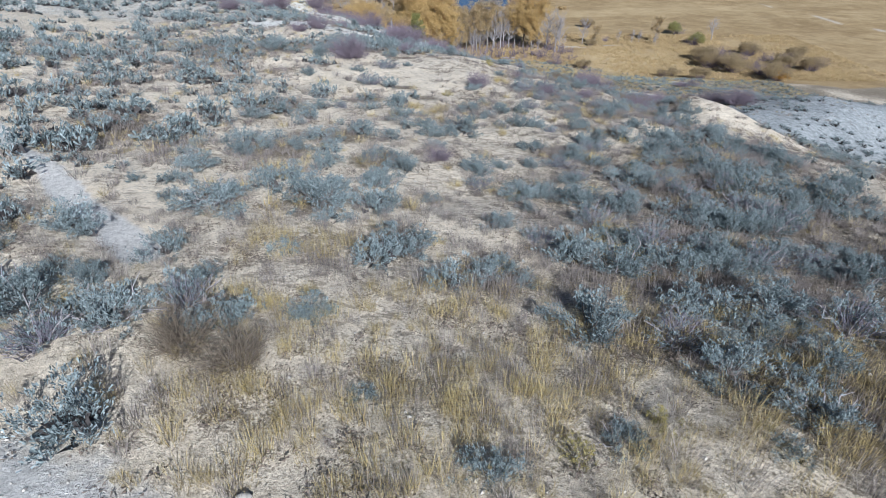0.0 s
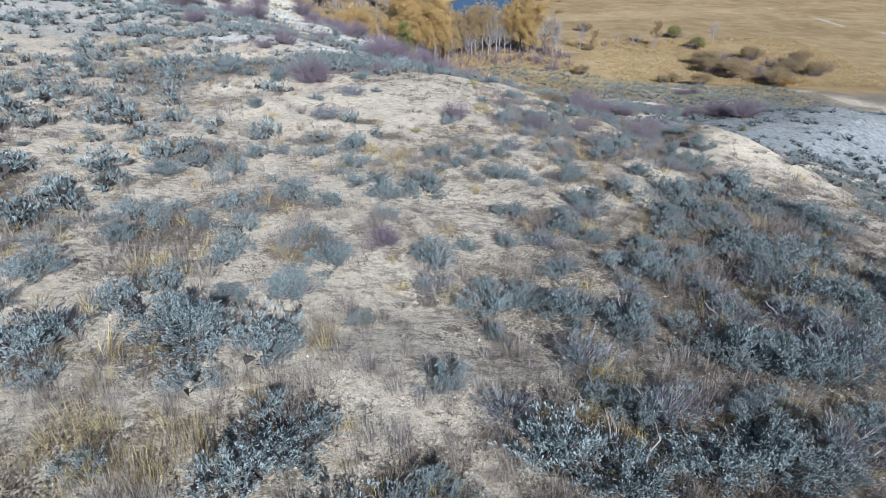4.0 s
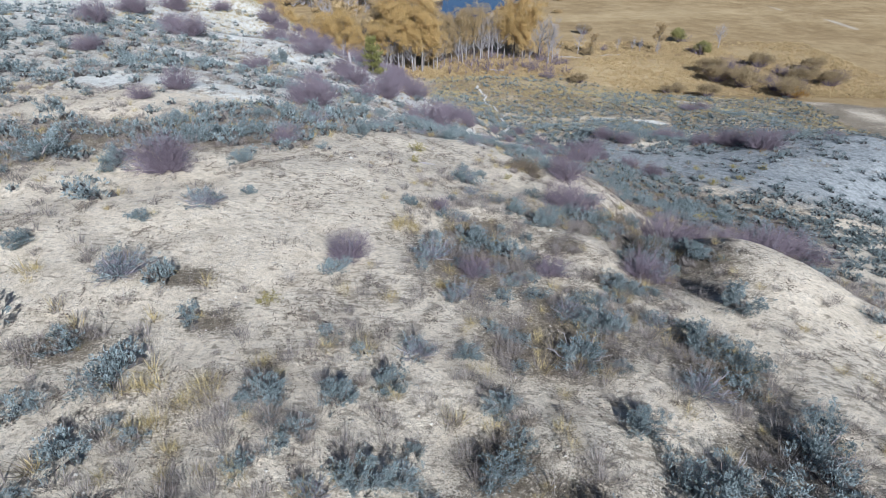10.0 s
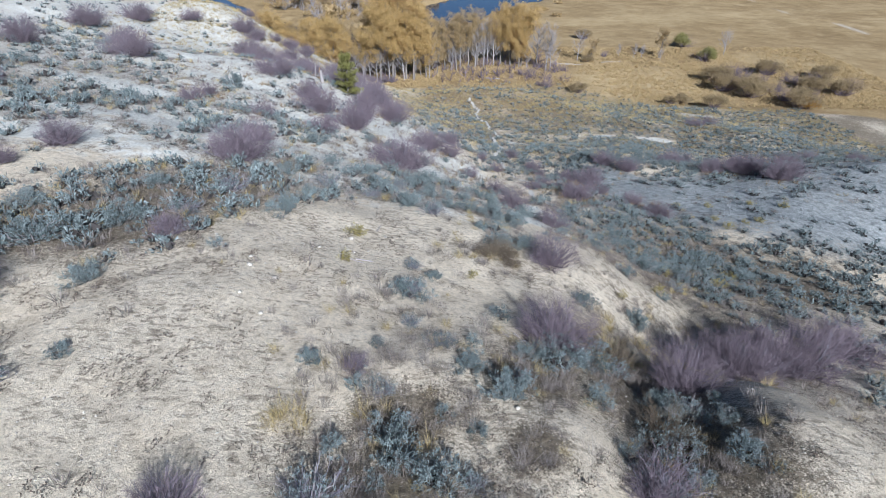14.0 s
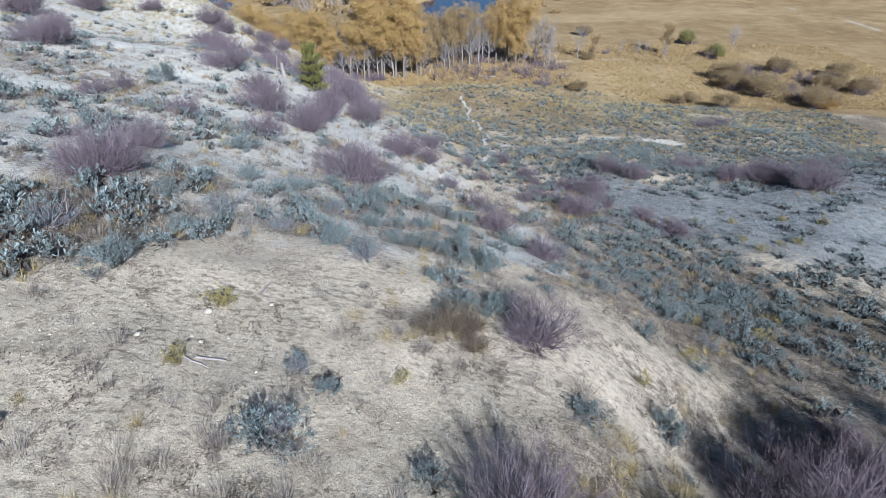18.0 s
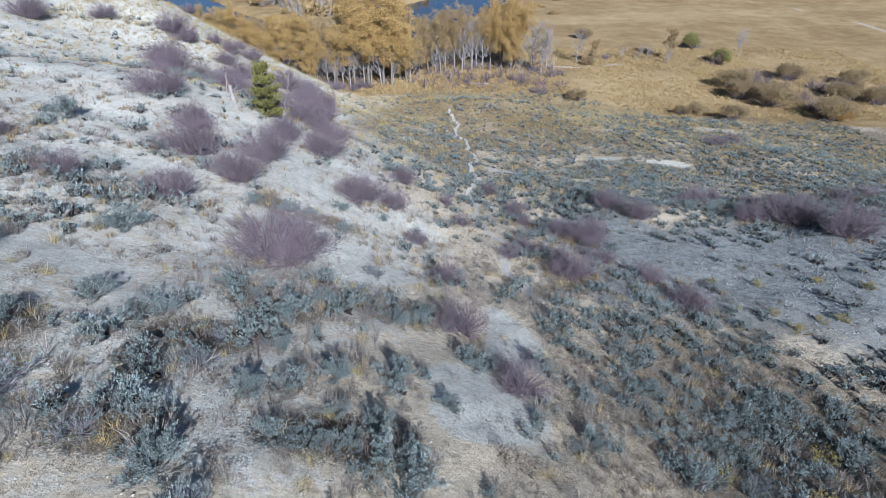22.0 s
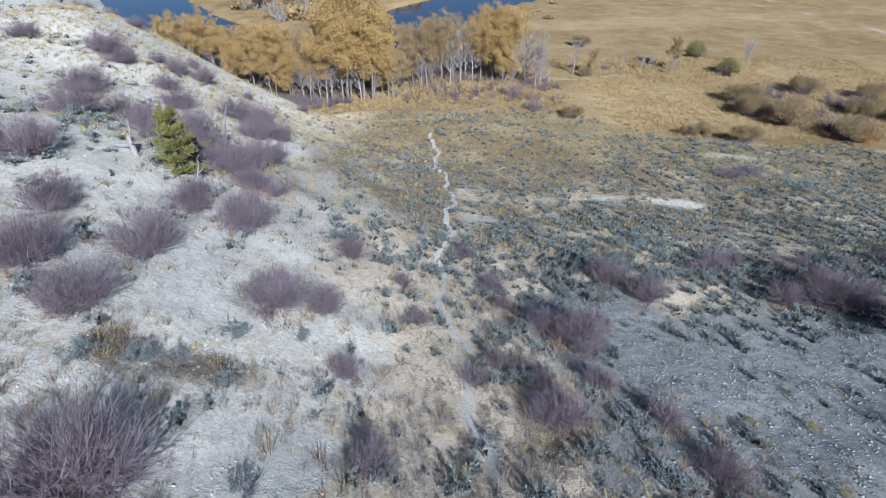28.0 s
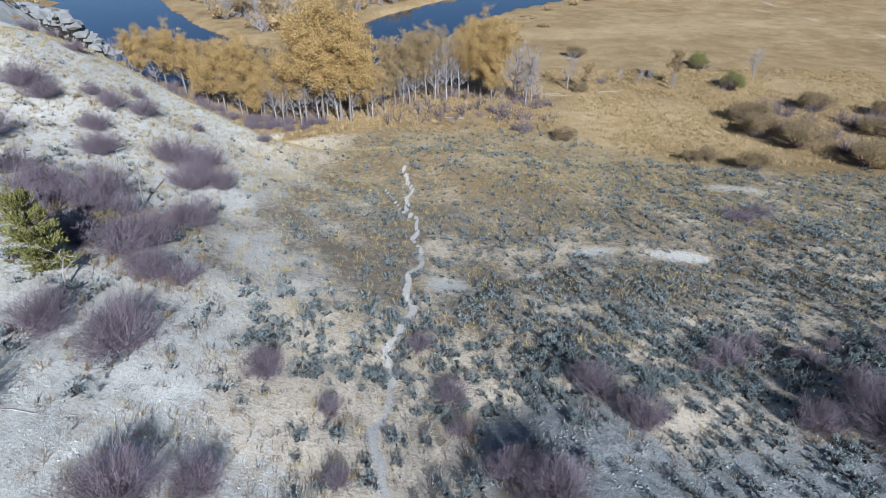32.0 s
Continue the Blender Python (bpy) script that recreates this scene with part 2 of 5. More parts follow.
# ---- the land ----
# the lie of the land: a hillside that falls along one direction, with landforms on it (x, y, radius, height)
FALL = ((-40, 21.96), (0, 20.75), (8, 19.44), (16, 18.63), (24, 16.28), (32, 12.81), (40, 9.87), (50, 6.08), (60, 3.23), (72, 3.14), (90, -0.11), (110, -1.79), (140, -1.79), (900, -1.79))
SHOULDER = [(8, 2, 8, 0.88), (6, 30, 6, 0.51), (-18, 30, 11, -0.68)]
SLOPES = [(10, 50, 11, -0.76), (-8, 60, 8, 1.44), (-24, 58, 11, -1.12), (8, 46, 4.5, -0.75), (10, 58, 6, -0.70)]
FLAT = [(-18, 82, 8, 1.49), (6, 72, 11, -1.03), (0, 88, 8, -1.34), (-22, 84, 4.5, 1.04), (-24, 92, 9, 3.3), (-33, 109, 12, 3.0)]
GREY_MOUND = [(30, 54, 11, 1.95), (50, 54, 11, 1.60), (24, 44, 4.5, 1.11), (26, 94, 11, -1.69), (30, 74, 4.5, -0.81), (60, 52, 4.5, 1.74), (60, 56, 11, 2.08), (38, 54, 8, 1.42), (22, 66, 6, 0.88), (38, 76, 4.5, 0.69), (18, 60, 4.5, 0.82), (58, 54, 11, 2.21), (16, 38, 4.5, -0.65), (36, 50, 11, 1.98)]
GULLY = [(7.9, 21.5, 1.3, -0.45), (8.3, 23.5, 1.3, -0.55), (8.9, 25.6, 1.4, -0.75), (10.6, 28.0, 2.0, -0.95), (12.2, 30.2, 2.2, -0.80), (6.0, 23.8, 1.6, 0.08), (10.9, 23.0, 2.2, 0.35)]

SPUR = [(10, 22, 3.5, 0.74), (11.2, 23.2, 2.0, 0.15), (13, 33.5, 3.5, -0.50), (10, 45, 5, 0.39), (2, 35, 3.5, -0.43), (20, 52, 5, 0.41), (13, 59, 3.5, -0.35)]


def hill_foot(x):
    """How far out along y the foot of the hill reaches."""
    return 98 + 0.4 * np.clip(-5 - x, 0, 70) + 1.6 * np.clip(-44 - x, 0, 25)


def lie(x, y):
    """Height of the bare land, without its small relief."""
    u = np.arange(-80.0, 900.0, 0.5)
    t = np.interp(u, [a for a, _ in FALL], [b for _, b in FALL])
    k = np.hanning(15)
    t = np.convolve(np.pad(t, 7, mode="edge"), k / k.sum(), "valid")
    z = np.interp(0.7660 * x + 0.6428 * y, u, t)
    for cx, cy, r, h in SHOULDER + SLOPES + FLAT + GREY_MOUND + GULLY + SPUR:
        z = z + h * np.exp(-((x - cx) ** 2 + (y - cy) ** 2) / r ** 2)
    s = np.clip((y - hill_foot(x) + 7) / 12, 0, 1)
    return z + (-1.79 - z) * s * s * (3 - 2 * s)


RNG = np.random.default_rng(7)
LATTICE = RNG.random((256, 256))


def value_noise(x, y):
    xi, yi = np.floor(x).astype(int), np.floor(y).astype(int)
    u, v = x - xi, y - yi
    u, v = u * u * (3 - 2 * u), v * v * (3 - 2 * v)
    a, b = LATTICE[xi % 256, yi % 256], LATTICE[(xi + 1) % 256, yi % 256]
    c, d = LATTICE[xi % 256, (yi + 1) % 256], LATTICE[(xi + 1) % 256, (yi + 1) % 256]
    return (a * (1 - u) + b * u) * (1 - v) + (c * (1 - u) + d * u) * v - 0.5


def fbm(x, y, scale, octaves=4):
    """Rolling noise of about -0.5 to 0.5, at that many metres a wave."""
    total, amp = 0.0, 0.5
    for k in range(octaves):
        total = total + amp * value_noise(x / scale + 17.3 * k, y / scale - 9.1 * k)
        scale, amp = scale * 0.5, amp * 0.55
    return total


def near(x, y, cx, cy, rx, ry, turn=0.0):
    """1 inside an oval, falling to 0 round its rim."""
    c, s = math.cos(radians(turn)), math.sin(radians(turn))
    u, v = (x - cx) * c + (y - cy) * s, (y - cy) * c - (x - cx) * s
    d = np.sqrt((u / rx) ** 2 + (v / ry) ** 2)
    return np.clip(1.5 - d, 0, 1)


def along(x, y, line):
    """Distance from a bent line."""
    best = np.full(np.shape(x), 1e9)
    for (ax, ay), (bx, by) in zip(line, line[1:]):
        k = np.clip(((x - ax) * (bx - ax) + (y - ay) * (by - ay)) / ((bx - ax) ** 2 + (by - ay) ** 2), 0, 1)
        best = np.minimum(best, np.hypot(x - ax - k * (bx - ax), y - ay - k * (by - ay)))
    return best


TRAIL = [(10.1, 44.8), (10.0, 48.0), (9.7, 50.4), (9.3, 53.7), (8.8, 56.5), (8.9, 59.3), (9.1, 61.8), (9.4, 68.0), (9.6, 73.4), (8.6, 80.0), (8.2, 84.0), (7.9, 89.0)]
SIDE_TRAIL = [(8.8, 78.5), (8.0, 79.5), (7.0, 82.4), (6.2, 84.5)]
RIVER = [(-150, 275), (-98, 236), (-72, 198), (-56, 174), (-38, 151), (-20, 138), (-8, 144), (-2, 162), (6, 181), (19, 199), (46, 226), (120, 270)]
OLD_TRACK = [(-12, 13.5), (-7.3, 9.5), (-5.2, 7.4), (-3.9, 6.2)]
FARM_TRACK = [(118, 112), (98.5, 150), (94.5, 176), (95.5, 190), (86, 225)]
ROAD = [(-30, -6), (-8, 0.4), (-3.6, 1.7), (-1.6, 0.8), (3, -4)]


def small_relief(x, y):
    hill = np.clip((110 - y) / 30, 0, 1)
    z = hill * (0.9 * fbm(x, y, 7.0, 3) * np.clip((np.abs(x) + y) / 40, 0.25, 1) + 0.30 * fbm(x, y, 1.6, 3))
    z = z + (1 - hill) * 0.35 * fbm(x, y, 9.0, 3)
    z = z - 0.10 * np.clip(1 - along(x, y, TRAIL) / 0.45, 0, 1)
    d = along(x, y, RIVER)
    z = z - 3.2 * np.clip((12.6 + 4 * fbm(x, y, 30, 2) - d) / 4.0, 0, 1)
    return z


def height(x, y):
    x, y = np.asarray(x, float), np.asarray(y, float)
    return lie(x, y) + small_relief(x, y)


CLAY = [(4.4, 44.0, 2.4, 1.3, 35), (8.1, 35.6, 1.4, 1.0, 40), (9.2, 41.0, 0.6, 1.7, 20), (1.3, 49.5, 1.1, 1.5, 46), (0.4, 55.2, 1.6, 2.0, 50), (1.5, 54.5, 2.4, 0.8, 8), (-3.0, 74.0, 2.2, 1.6, 120), (1.3, 66.8, 1.3, 2.6, 15), (20.9, 73.8, 1.5, 0.55, 0), (26.6, 73.6, 2.1, 0.75, 3), (11.3, 68.1, 1.3, 1.0, 0), (13.3, 56.5, 1.0, 0.7, 0),
        (4.8, 42.8, 2.5, 0.85, 49), (8.0, 36.2, 1.5, 1.1, -60), (8.9, 39.8, 0.6, 1.8, 0), (-9.8, 43.0, 3.5, 1.1, 5), (-7.2, 37.4, 3.8, 1.0, 5), (-8.8, 33.8, 3.0, 0.9, 5), (-1.6, 38.4, 2.0, 0.7, 0)]
CHALK = [(0.2, 52.0, 1.4, 2.0, 30), (-1.2, 49.0, 1.2, 2.0, 20), (-4.5, 46.0, 3.0, 1.1, 15), (-7.5, 51.0, 3.5, 1.1, 10), (-12.0, 56.0, 4.5, 1.2, 10), (37.5, 88.5, 4.0, 1.0, 5), (16.0, 70.4, 1.2, 0.4, 20)]


def clay_mask(x, y):
    m = np.zeros(np.shape(x))
    for cx, cy, rx, ry, a in CLAY + CHALK:
        m = np.maximum(m, near(x, y, cx, cy, rx, ry, a))
    foot = hill_foot(x)
    talus = np.maximum(near(x, y, -17, 92, 13, 6.5, -22), np.clip((y - foot + 20 + 10 * fbm(x, y, 9, 3)) / 7, 0, 1) * np.clip((foot + 1 - y) / 3, 0, 1) * np.clip((-7.5 - x) / 4, 0, 1))
    slope = np.clip((y - 41) / 7, 0, 1) * np.clip((96 - y) / 12, 0, 1) * np.clip((8.6 - 0.06 * (y - 50) - x + 7 * fbm(x, y, 5, 3)) / 4, 0, 1) * 0.60
    left = np.clip((y - 26 - 0.4 * x) / 10, 0, 1) * np.clip((-2 - x) / 5, 0, 1) * 0.12
    return np.clip(np.maximum(np.maximum(m, talus), np.maximum(slope, left)), 0, 1)


def white_patch(x, y):
    m = np.zeros(np.shape(x))
    for cx, cy, rx, ry, a in CLAY + CHALK:
        m = np.maximum(m, near(x, y, cx, cy, rx, ry, a))
    return np.clip(1.25 * m + 0.9 * fbm(x, y, 1.8, 3) * (m > 0), 0, 1)


def pale_mask(x, y):
    """Chalky ground: the clay patches and the pale slope below the ridge."""
    pale = np.clip((y - 29 - 3 * fbm(x, y, 6, 2)) / 4, 0, 1) * np.clip((10.5 - x + 8 * fbm(x, y, 5, 3)) / 4, 0, 1) * np.clip((60 - y) / 8, 0, 1) * 0.58
    left = np.clip((y - 26 - 0.4 * x) / 10, 0, 1) * np.clip((-2 - x) / 5, 0, 1) * 0.36
    return np.maximum(clay_mask(x, y), np.maximum(pale, left))


def shale_mask(x, y):
    m = np.maximum(near(x, y, 22.5, 49.5, 9, 6.0, 10), near(x, y, 16, 53, 3.5, 5.5, 15))
    m = np.maximum(m, near(x, y, 14.5, 47.0, 1.6, 3.0, -20) * 0.9)
    m = np.maximum(m, 0.95 * near(x, y, 31, 45, 11, 4.5, 8))
    return np.maximum(m, near(x, y, 40, 52, 16, 6.5, 0))


def meadow_mask(x, y):
    edge = np.maximum(105 + 4 * np.sin(x / 13.0) * (x > -8), hill_foot(x)) + 8 * fbm(x, y, 14, 3) - np.clip(x - 22, 0, 14) * 0.75
    return np.clip((y - edge) / 4, 0, 1)


# ground where sagebrush crowds, and ground that lies almost bare: ovals of x, y, half-widths and turn
THICK_SAGE_A = [(4.2, 3.8, 1.5, 1.9, 0), (2.4, 4.9, 1.0, 0.7, 0), (-3.6, 11.6, 1.0, 0.8, 5), (-2.6, 13.0, 1.2, 0.7, 5), (-1.4, 11.2, 0.7, 0.6, 5), (-4.6, 15.6, 1.0, 0.8, 5), (-2.4, 17.6, 0.7, 0.5, 0), (5.8, 10.6, 3.2, 3.8, 7), (3.4, 7.0, 1.9, 1.7, 3), (0.7, 6.3, 0.7, 0.7, 4), (-0.7, 7.1, 0.6, 0.6, 6), (-2.2, 8.5, 0.6, 0.8, 9), (-3.7, 8.2, 0.5, 0.6, 8), (-7.5, 12.4, 0.9, 1.8, 18), (-9.6, 25.0, 2.5, 3.0, 21), (7.4, 13.8, 2.2, 2.0, 5), (4.9, 18.4, 1.5, 1.0, 14), (-6.2, 27.3, 4.1, 2.0, 12),
                (-2.6, 30.8, 2.7, 2.2, 20), (-8.8, 23.4, 0.9, 2.6, 14), (3.8, 15.7, 0.6, 0.7, 5), (3.0, 13.1, 1.1, 0.7, 3), (7.5, 18.1, 0.9, 1.1, 21), (3.7, 20.9, 1.2, 1.4, 21)]
THICK_SAGE_B = [(22.5, 41, 3.5, 2.6, 5), (27.5, 41.5, 4.5, 2.6, 8), (20.5, 37.0, 3.5, 3.0, 10), (0.8, 46.2, 0.8, 0.9, 24), (-1.6, 19.6, 0.7, 0.4, 0), (5.8, 22.2, 0.6, 0.6, 0), (6.6, 20.8, 0.6, 0.5, 0), (5.0, 19.6, 0.6, 0.4, 0), (7.6, 16.2, 0.9, 0.6, 0), (4.6, 15.2, 0.5, 0.5, 0), (-0.6, 18.4, 0.5, 0.4, 0), (-3.5, 28.4, 2.4, 2.2, 13), (-5.7, 27.6, 0.9, 1.9, 5), (-1.5, 32.6, 2.0, 1.6, 30), (3.9, 22.6, 1.0, 0.8, 10), (8.7, 23.2, 1.0, 1.8, 17), (17.0, 39.5, 6.5, 6.5, 33), (6.1, 24.2, 1.2, 1.1, 33), (-0.8, 32.0, 0.9, 1.6, 22), (-0.6, 35.3, 1.0, 1.0, 37), (5.6, 33.8, 1.3, 0.7, 10), (2.4, 33.2, 1.0, 0.6, 10), (2.6, 36.4, 1.5, 0.8, 20),
                (3.6, 38.6, 1.3, 1.1, 21), (5.9, 40.2, 1.5, 1.1, 26), (16.1, 43.0, 4.4, 2.8, 8), (13.5, 46.3, 2.4, 2.0, 10), (2.5, 38.6, 0.7, 0.7, 24), (14.8, 48.3, 2.2, 0.9, 5), (2.8, 46.4, 1.3, 0.7, 25)]
BARE_SOIL = [(-2.3, 22.9, 5.0, 3.6, 15), (-4.0, 9.5, 0.5, 0.6, 11), (-0.6, 10.0, 0.8, 0.6, 11), (1.4, 13.4, 0.7, 1.6, 10), (-1.8, 11.5, 0.6, 0.4, 15), (-2.9, 12.4, 0.4, 0.5, 19), (-0.2, 8.4, 0.4, 0.3, 6), (-4.6, 20.2, 2.6, 2.6, 11), (-0.1, 20.4, 1.5, 1.6, 9), (1.7, 14.4, 0.6, 0.6, 5), (1.2, 12.9, 0.5, 0.5, 5),
             (-0.7, 24.9, 3.4, 2.4, 9), (2.0, 30.2, 2.6, 1.6, 25), (11.9, 24.0, 2.4, 2.8, 15), (4.8, 26.8, 1.3, 0.9, 22), (-0.2, 21.4, 0.9, 1.2, 3), (2.5, 27.8, 1.0, 0.8, 9), (6.0, 27.6, 1.2, 0.6, 14), (0.9, 40.0, 0.9, 0.9, 28)]
STRAW_BEDS = [(-1.6, 3.5, 1.5, 0.6, 0), (0.2, 3.6, 1.0, 0.5, 0), (-2.0, 6.6, 1.0, 0.7, 5), (-0.4, 5.6, 0.7, 0.5, 3), (-3.2, 10.2, 0.5, 0.8, 12), (2.6, 7.5, 0.6, 0.8, 5), (4.3, 7.2, 0.3, 0.9, 2), (-0.6, 16.5, 0.9, 0.9, 7), (3.5, 12.7, 0.5, 0.4, 3), (2.2, 22.4, 0.5, 0.6, 11), (9.0, 26.6, 1.4, 1.6, 42), (5.6, 29.2, 0.7, 0.6, 17)]


def ovals(x, y, some):
    m = np.zeros(np.shape(x))
    for cx, cy, rx, ry, turn in some:
        m = np.maximum(m, near(x, y, cx, cy, rx * 0.9, ry * 0.9, turn))
    return m


def litter_mask(x, y):
    m = np.clip(0.66 + 1.5 * fbm(x + 50, y, 3.2, 3), 0, 1) * np.clip((y - 56) / 12, 0, 1) * np.clip((x + 4 - 8 * fbm(x, y, 6, 2)) / 5, 0, 1) * 0.95
    m = np.maximum(m, near(x, y, 1.0, 4.5, 6, 3.5, 0) * 0.2)
    m = np.maximum(m, near(x, y, -17, 38, 9, 10, 0) * 0.38)
    m = np.maximum(m, near(x, y, 6, 9, 4.5, 6, 20) * 0.6)
    m = np.maximum(m, near(x, y, 8.3, 24.2, 1.4, 3.5, 10) * 0.8)
    m = np.maximum(m, near(x, y, 15, 37, 6, 7, 25) * 0.62)
    m = np.maximum(m, 0.80 * ovals(x, y, THICK_SAGE_A + THICK_SAGE_B))
    m = np.maximum(m, 0.28 * ovals(x, y, STRAW_BEDS))
    return np.clip(m * (1 - 0.9 * shale_mask(x, y)) * (1 - white_patch(x, y) * np.where(y < 60, 1.0, 0.6)), 0, 1)


def bare_mask(x, y):
    t = np.clip(1.35 - along(x + 0.28 * np.sin(0.95 * y) + 0.12 * np.sin(2.3 * y), y, TRAIL) / (0.19 + 0.16 * fbm(x, y, 1.5, 2)), 0, 1)
    t = np.maximum(t, np.clip(1.2 - along(x, y, SIDE_TRAIL) / 0.16, 0, 1))
    t = np.maximum(t, 0.5 * np.clip(1.4 - along(x, y, FARM_TRACK) / 2.2, 0, 1))
    t = np.maximum(t, 0.50 * near(x, y, 71.5, 119, 1.3, 5.5, -32))
    t = np.maximum(t, np.clip(1.3 - along(x, y, OLD_TRACK) / (0.30 + 0.5 * fbm(x, y, 2, 2)), 0, 1))
    return np.maximum(t, np.clip(1.5 - along(x, y, ROAD) / 1.4, 0, 1))


def hay_mask(x, y):
    """The pale uncut hay in the middle of the meadow and pale strips beyond it."""
    m = np.maximum(near(x, y, 37, 112, 12, 9, -8), near(x, y, 30, 102, 5, 5, -30))
    m = np.maximum(m, 0.6 * near(x, y, 66, 124, 9, 3, -28))
    m = np.maximum(m, 0.5 * near(x, y, 58, 168, 40, 5, 12))
    return np.clip(m + 0.9 * fbm(x, y, 6, 3) * (m > 0), 0, 1)


def spaced(marks):
    """Positions with a step that changes from mark to mark: (from, step)."""
    out, v = [], marks[0][0]
    for (a, step), (b, nxt) in zip(marks, marks[1:]):
        while v < b:
            out.append(v)
            k = min(max((v - a) / (b - a), 0), 1)
            v += step + (nxt - step) * k
    return np.array(out + [marks[-1][0]])


def mesh_object(name, verts, faces, mats, which=None, smooth=False, parent=None):
    """One mesh object from arrays; faces is an (n, 3) or (n, 4) array or a list of such."""
    me = bpy.data.meshes.new(name)
    groups = faces if isinstance(faces, list) else [faces]
    loops = np.concatenate([f.ravel() for f in groups])
    sizes = np.concatenate([np.full(len(f), f.shape[1]) for f in groups])
    me.vertices.add(len(verts))
    me.vertices.foreach_set("co", np.asarray(verts, np.float32).ravel())
    me.loops.add(len(loops))
    me.loops.foreach_set("vertex_index", loops.astype(np.int32))
    me.polygons.add(len(sizes))
    me.polygons.foreach_set("loop_start", np.concatenate([[0], np.cumsum(sizes)[:-1]]).astype(np.int32))
    for m in mats if isinstance(mats, list) else [mats]:
        me.materials.append(m)
    if which is not None:
        me.polygons.foreach_set("material_index", np.asarray(which, np.int32))
    me.polygons.foreach_set("use_smooth", np.full(len(sizes), smooth))
    me.update(calc_edges=True)
    ob = new(name, me)
    if parent:
        ob.parent = parent
    return ob


def build_ground():
    xs = spaced([(-1500, 200), (-300, 30), (-60, 2.5), (-22, 0.5), (-8, 0.2), (12, 0.2), (24, 0.45), (45, 1.2), (90, 4), (300, 30), (1500, 200)])
    ys = spaced([(-300, 60), (-20, 2.0), (0, 0.18), (30, 0.2), (62, 0.35), (95, 0.9), (140, 2.0), (260, 8), (700, 60), (2600, 200)])
    X, Y = np.meshgrid(xs, ys)
    Z = height(X, Y)
    n, m = X.shape
    idx = np.arange(n * m).reshape(n, m)
    F = np.stack([idx[:-1, :-1], idx[:-1, 1:], idx[1:, 1:], idx[1:, :-1]], -1).reshape(-1, 4)
    ob = mesh_object("ground", np.stack([X, Y, Z], -1).reshape(-1, 3), F, M_GROUND, smooth=True)
    x, y = X.ravel(), Y.ravel()
    one = np.ones_like(x)
    for name, chans in (("zone", (pale_mask(x, y), shale_mask(x, y), np.maximum(meadow_mask(x, y), 0.52 * np.clip((y - 72) / 12, 0, 1) * np.clip((x + 2) / 4, 0, 1) * np.clip((44 - x) / 12, 0, 1) * (1 - white_patch(x, y))), one)), ("cover", (litter_mask(x, y), bare_mask(x, y), hay_mask(x, y), one))):
        a = ob.data.color_attributes.new(name, "FLOAT_COLOR", "POINT")
        a.data.foreach_set("color", np.stack(chans, -1).astype(np.float32).ravel())
    return tagged(ob, "pale tan and chalky hillside soil falling to a golden meadow", "ground", kind="structure")


build_ground()


def build_river():
    k = Mat("river_water", 0.08)
    k.colour((0.008, 0.02, 0.045))
    k.b.inputs["Specular IOR Level"].default_value = 0.25
    k.bump(k.noise(1.2, 4), 0.25, 0.05)
    xs, ys = np.linspace(-260, 200, 24), np.linspace(110, 330, 12)
    X, Y = np.meshgrid(xs, ys)
    idx = np.arange(X.size).reshape(X.shape)
    F = np.stack([idx[:-1, :-1], idx[:-1, 1:], idx[1:, 1:], idx[1:, :-1]], -1).reshape(-1, 4)
    ob = mesh_object("river_water", np.stack([X, Y, 0 * X - 2.6], -1).reshape(-1, 3), F, k.m)
    tagged(ob, "dark blue river water between grassy banks", "water", kind="structure")


build_river()

# ---- plants: geometry ----


def tubes(paths, sides=4):
    """Tapered tubes that grow out of one another: each path is an (n, 3) array of points, n radii and the ring (path, index) that it grows from, or None."""
    V, F, base, first = [], [], 0, []
    ring = np.arange(sides) * 2 * math.pi / sides
    for pts, rad, origin in paths:
        n = len(pts)
        d = np.gradient(pts, axis=0)
        d /= np.linalg.norm(d, axis=1, keepdims=True) + 1e-9
        ref = np.where(np.abs(d[:, 2:3]) > 0.9, [[1.0, 0, 0]], [[0, 0, 1.0]])
        a = np.cross(d, ref)
        a /= np.linalg.norm(a, axis=1, keepdims=True) + 1e-9
        b = np.cross(d, a)
        v = (pts[:, None] + rad[:, None, None] * (np.cos(ring)[None, :, None] * a[:, None] + np.sin(ring)[None, :, None] * b[:, None])).reshape(-1, 3)
        if origin is None:
            i = base + np.arange(n * sides).reshape(n, sides)
            V.append(v)
            base += n * sides
        else:
            i = base + np.arange((n - 1) * sides).reshape(n - 1, sides)
            i = np.concatenate([(first[origin[0]][origin[1]])[None], i])
            V.append(v[sides:])
            base += (n - 1) * sides
        first.append(i)
        F.append(np.stack([i[:-1], np.roll(i[:-1], -1, 1), np.roll(i[1:], -1, 1), i[1:]], -1).reshape(-1, 4))
    return np.concatenate(V), np.concatenate(F)


def leaves(at, way, length, width, rng, cup=0.0):
    """Diamond-shaped leaves at points, along directions."""
    n = len(at)
    way = way / (np.linalg.norm(way, axis=1, keepdims=True) + 1e-9)
    side = np.cross(way, rng.normal(size=(n, 3)))
    side /= np.linalg.norm(side, axis=1, keepdims=True) + 1e-9
    length, width = np.reshape(length, (-1, 1)), np.reshape(width, (-1, 1))
    mid = at + way * length * 0.55
    V = np.stack([at, mid + side * width, at + way * length, mid - side * width], 1).reshape(-1, 3)
    return V, np.arange(4 * n).reshape(-1, 4)


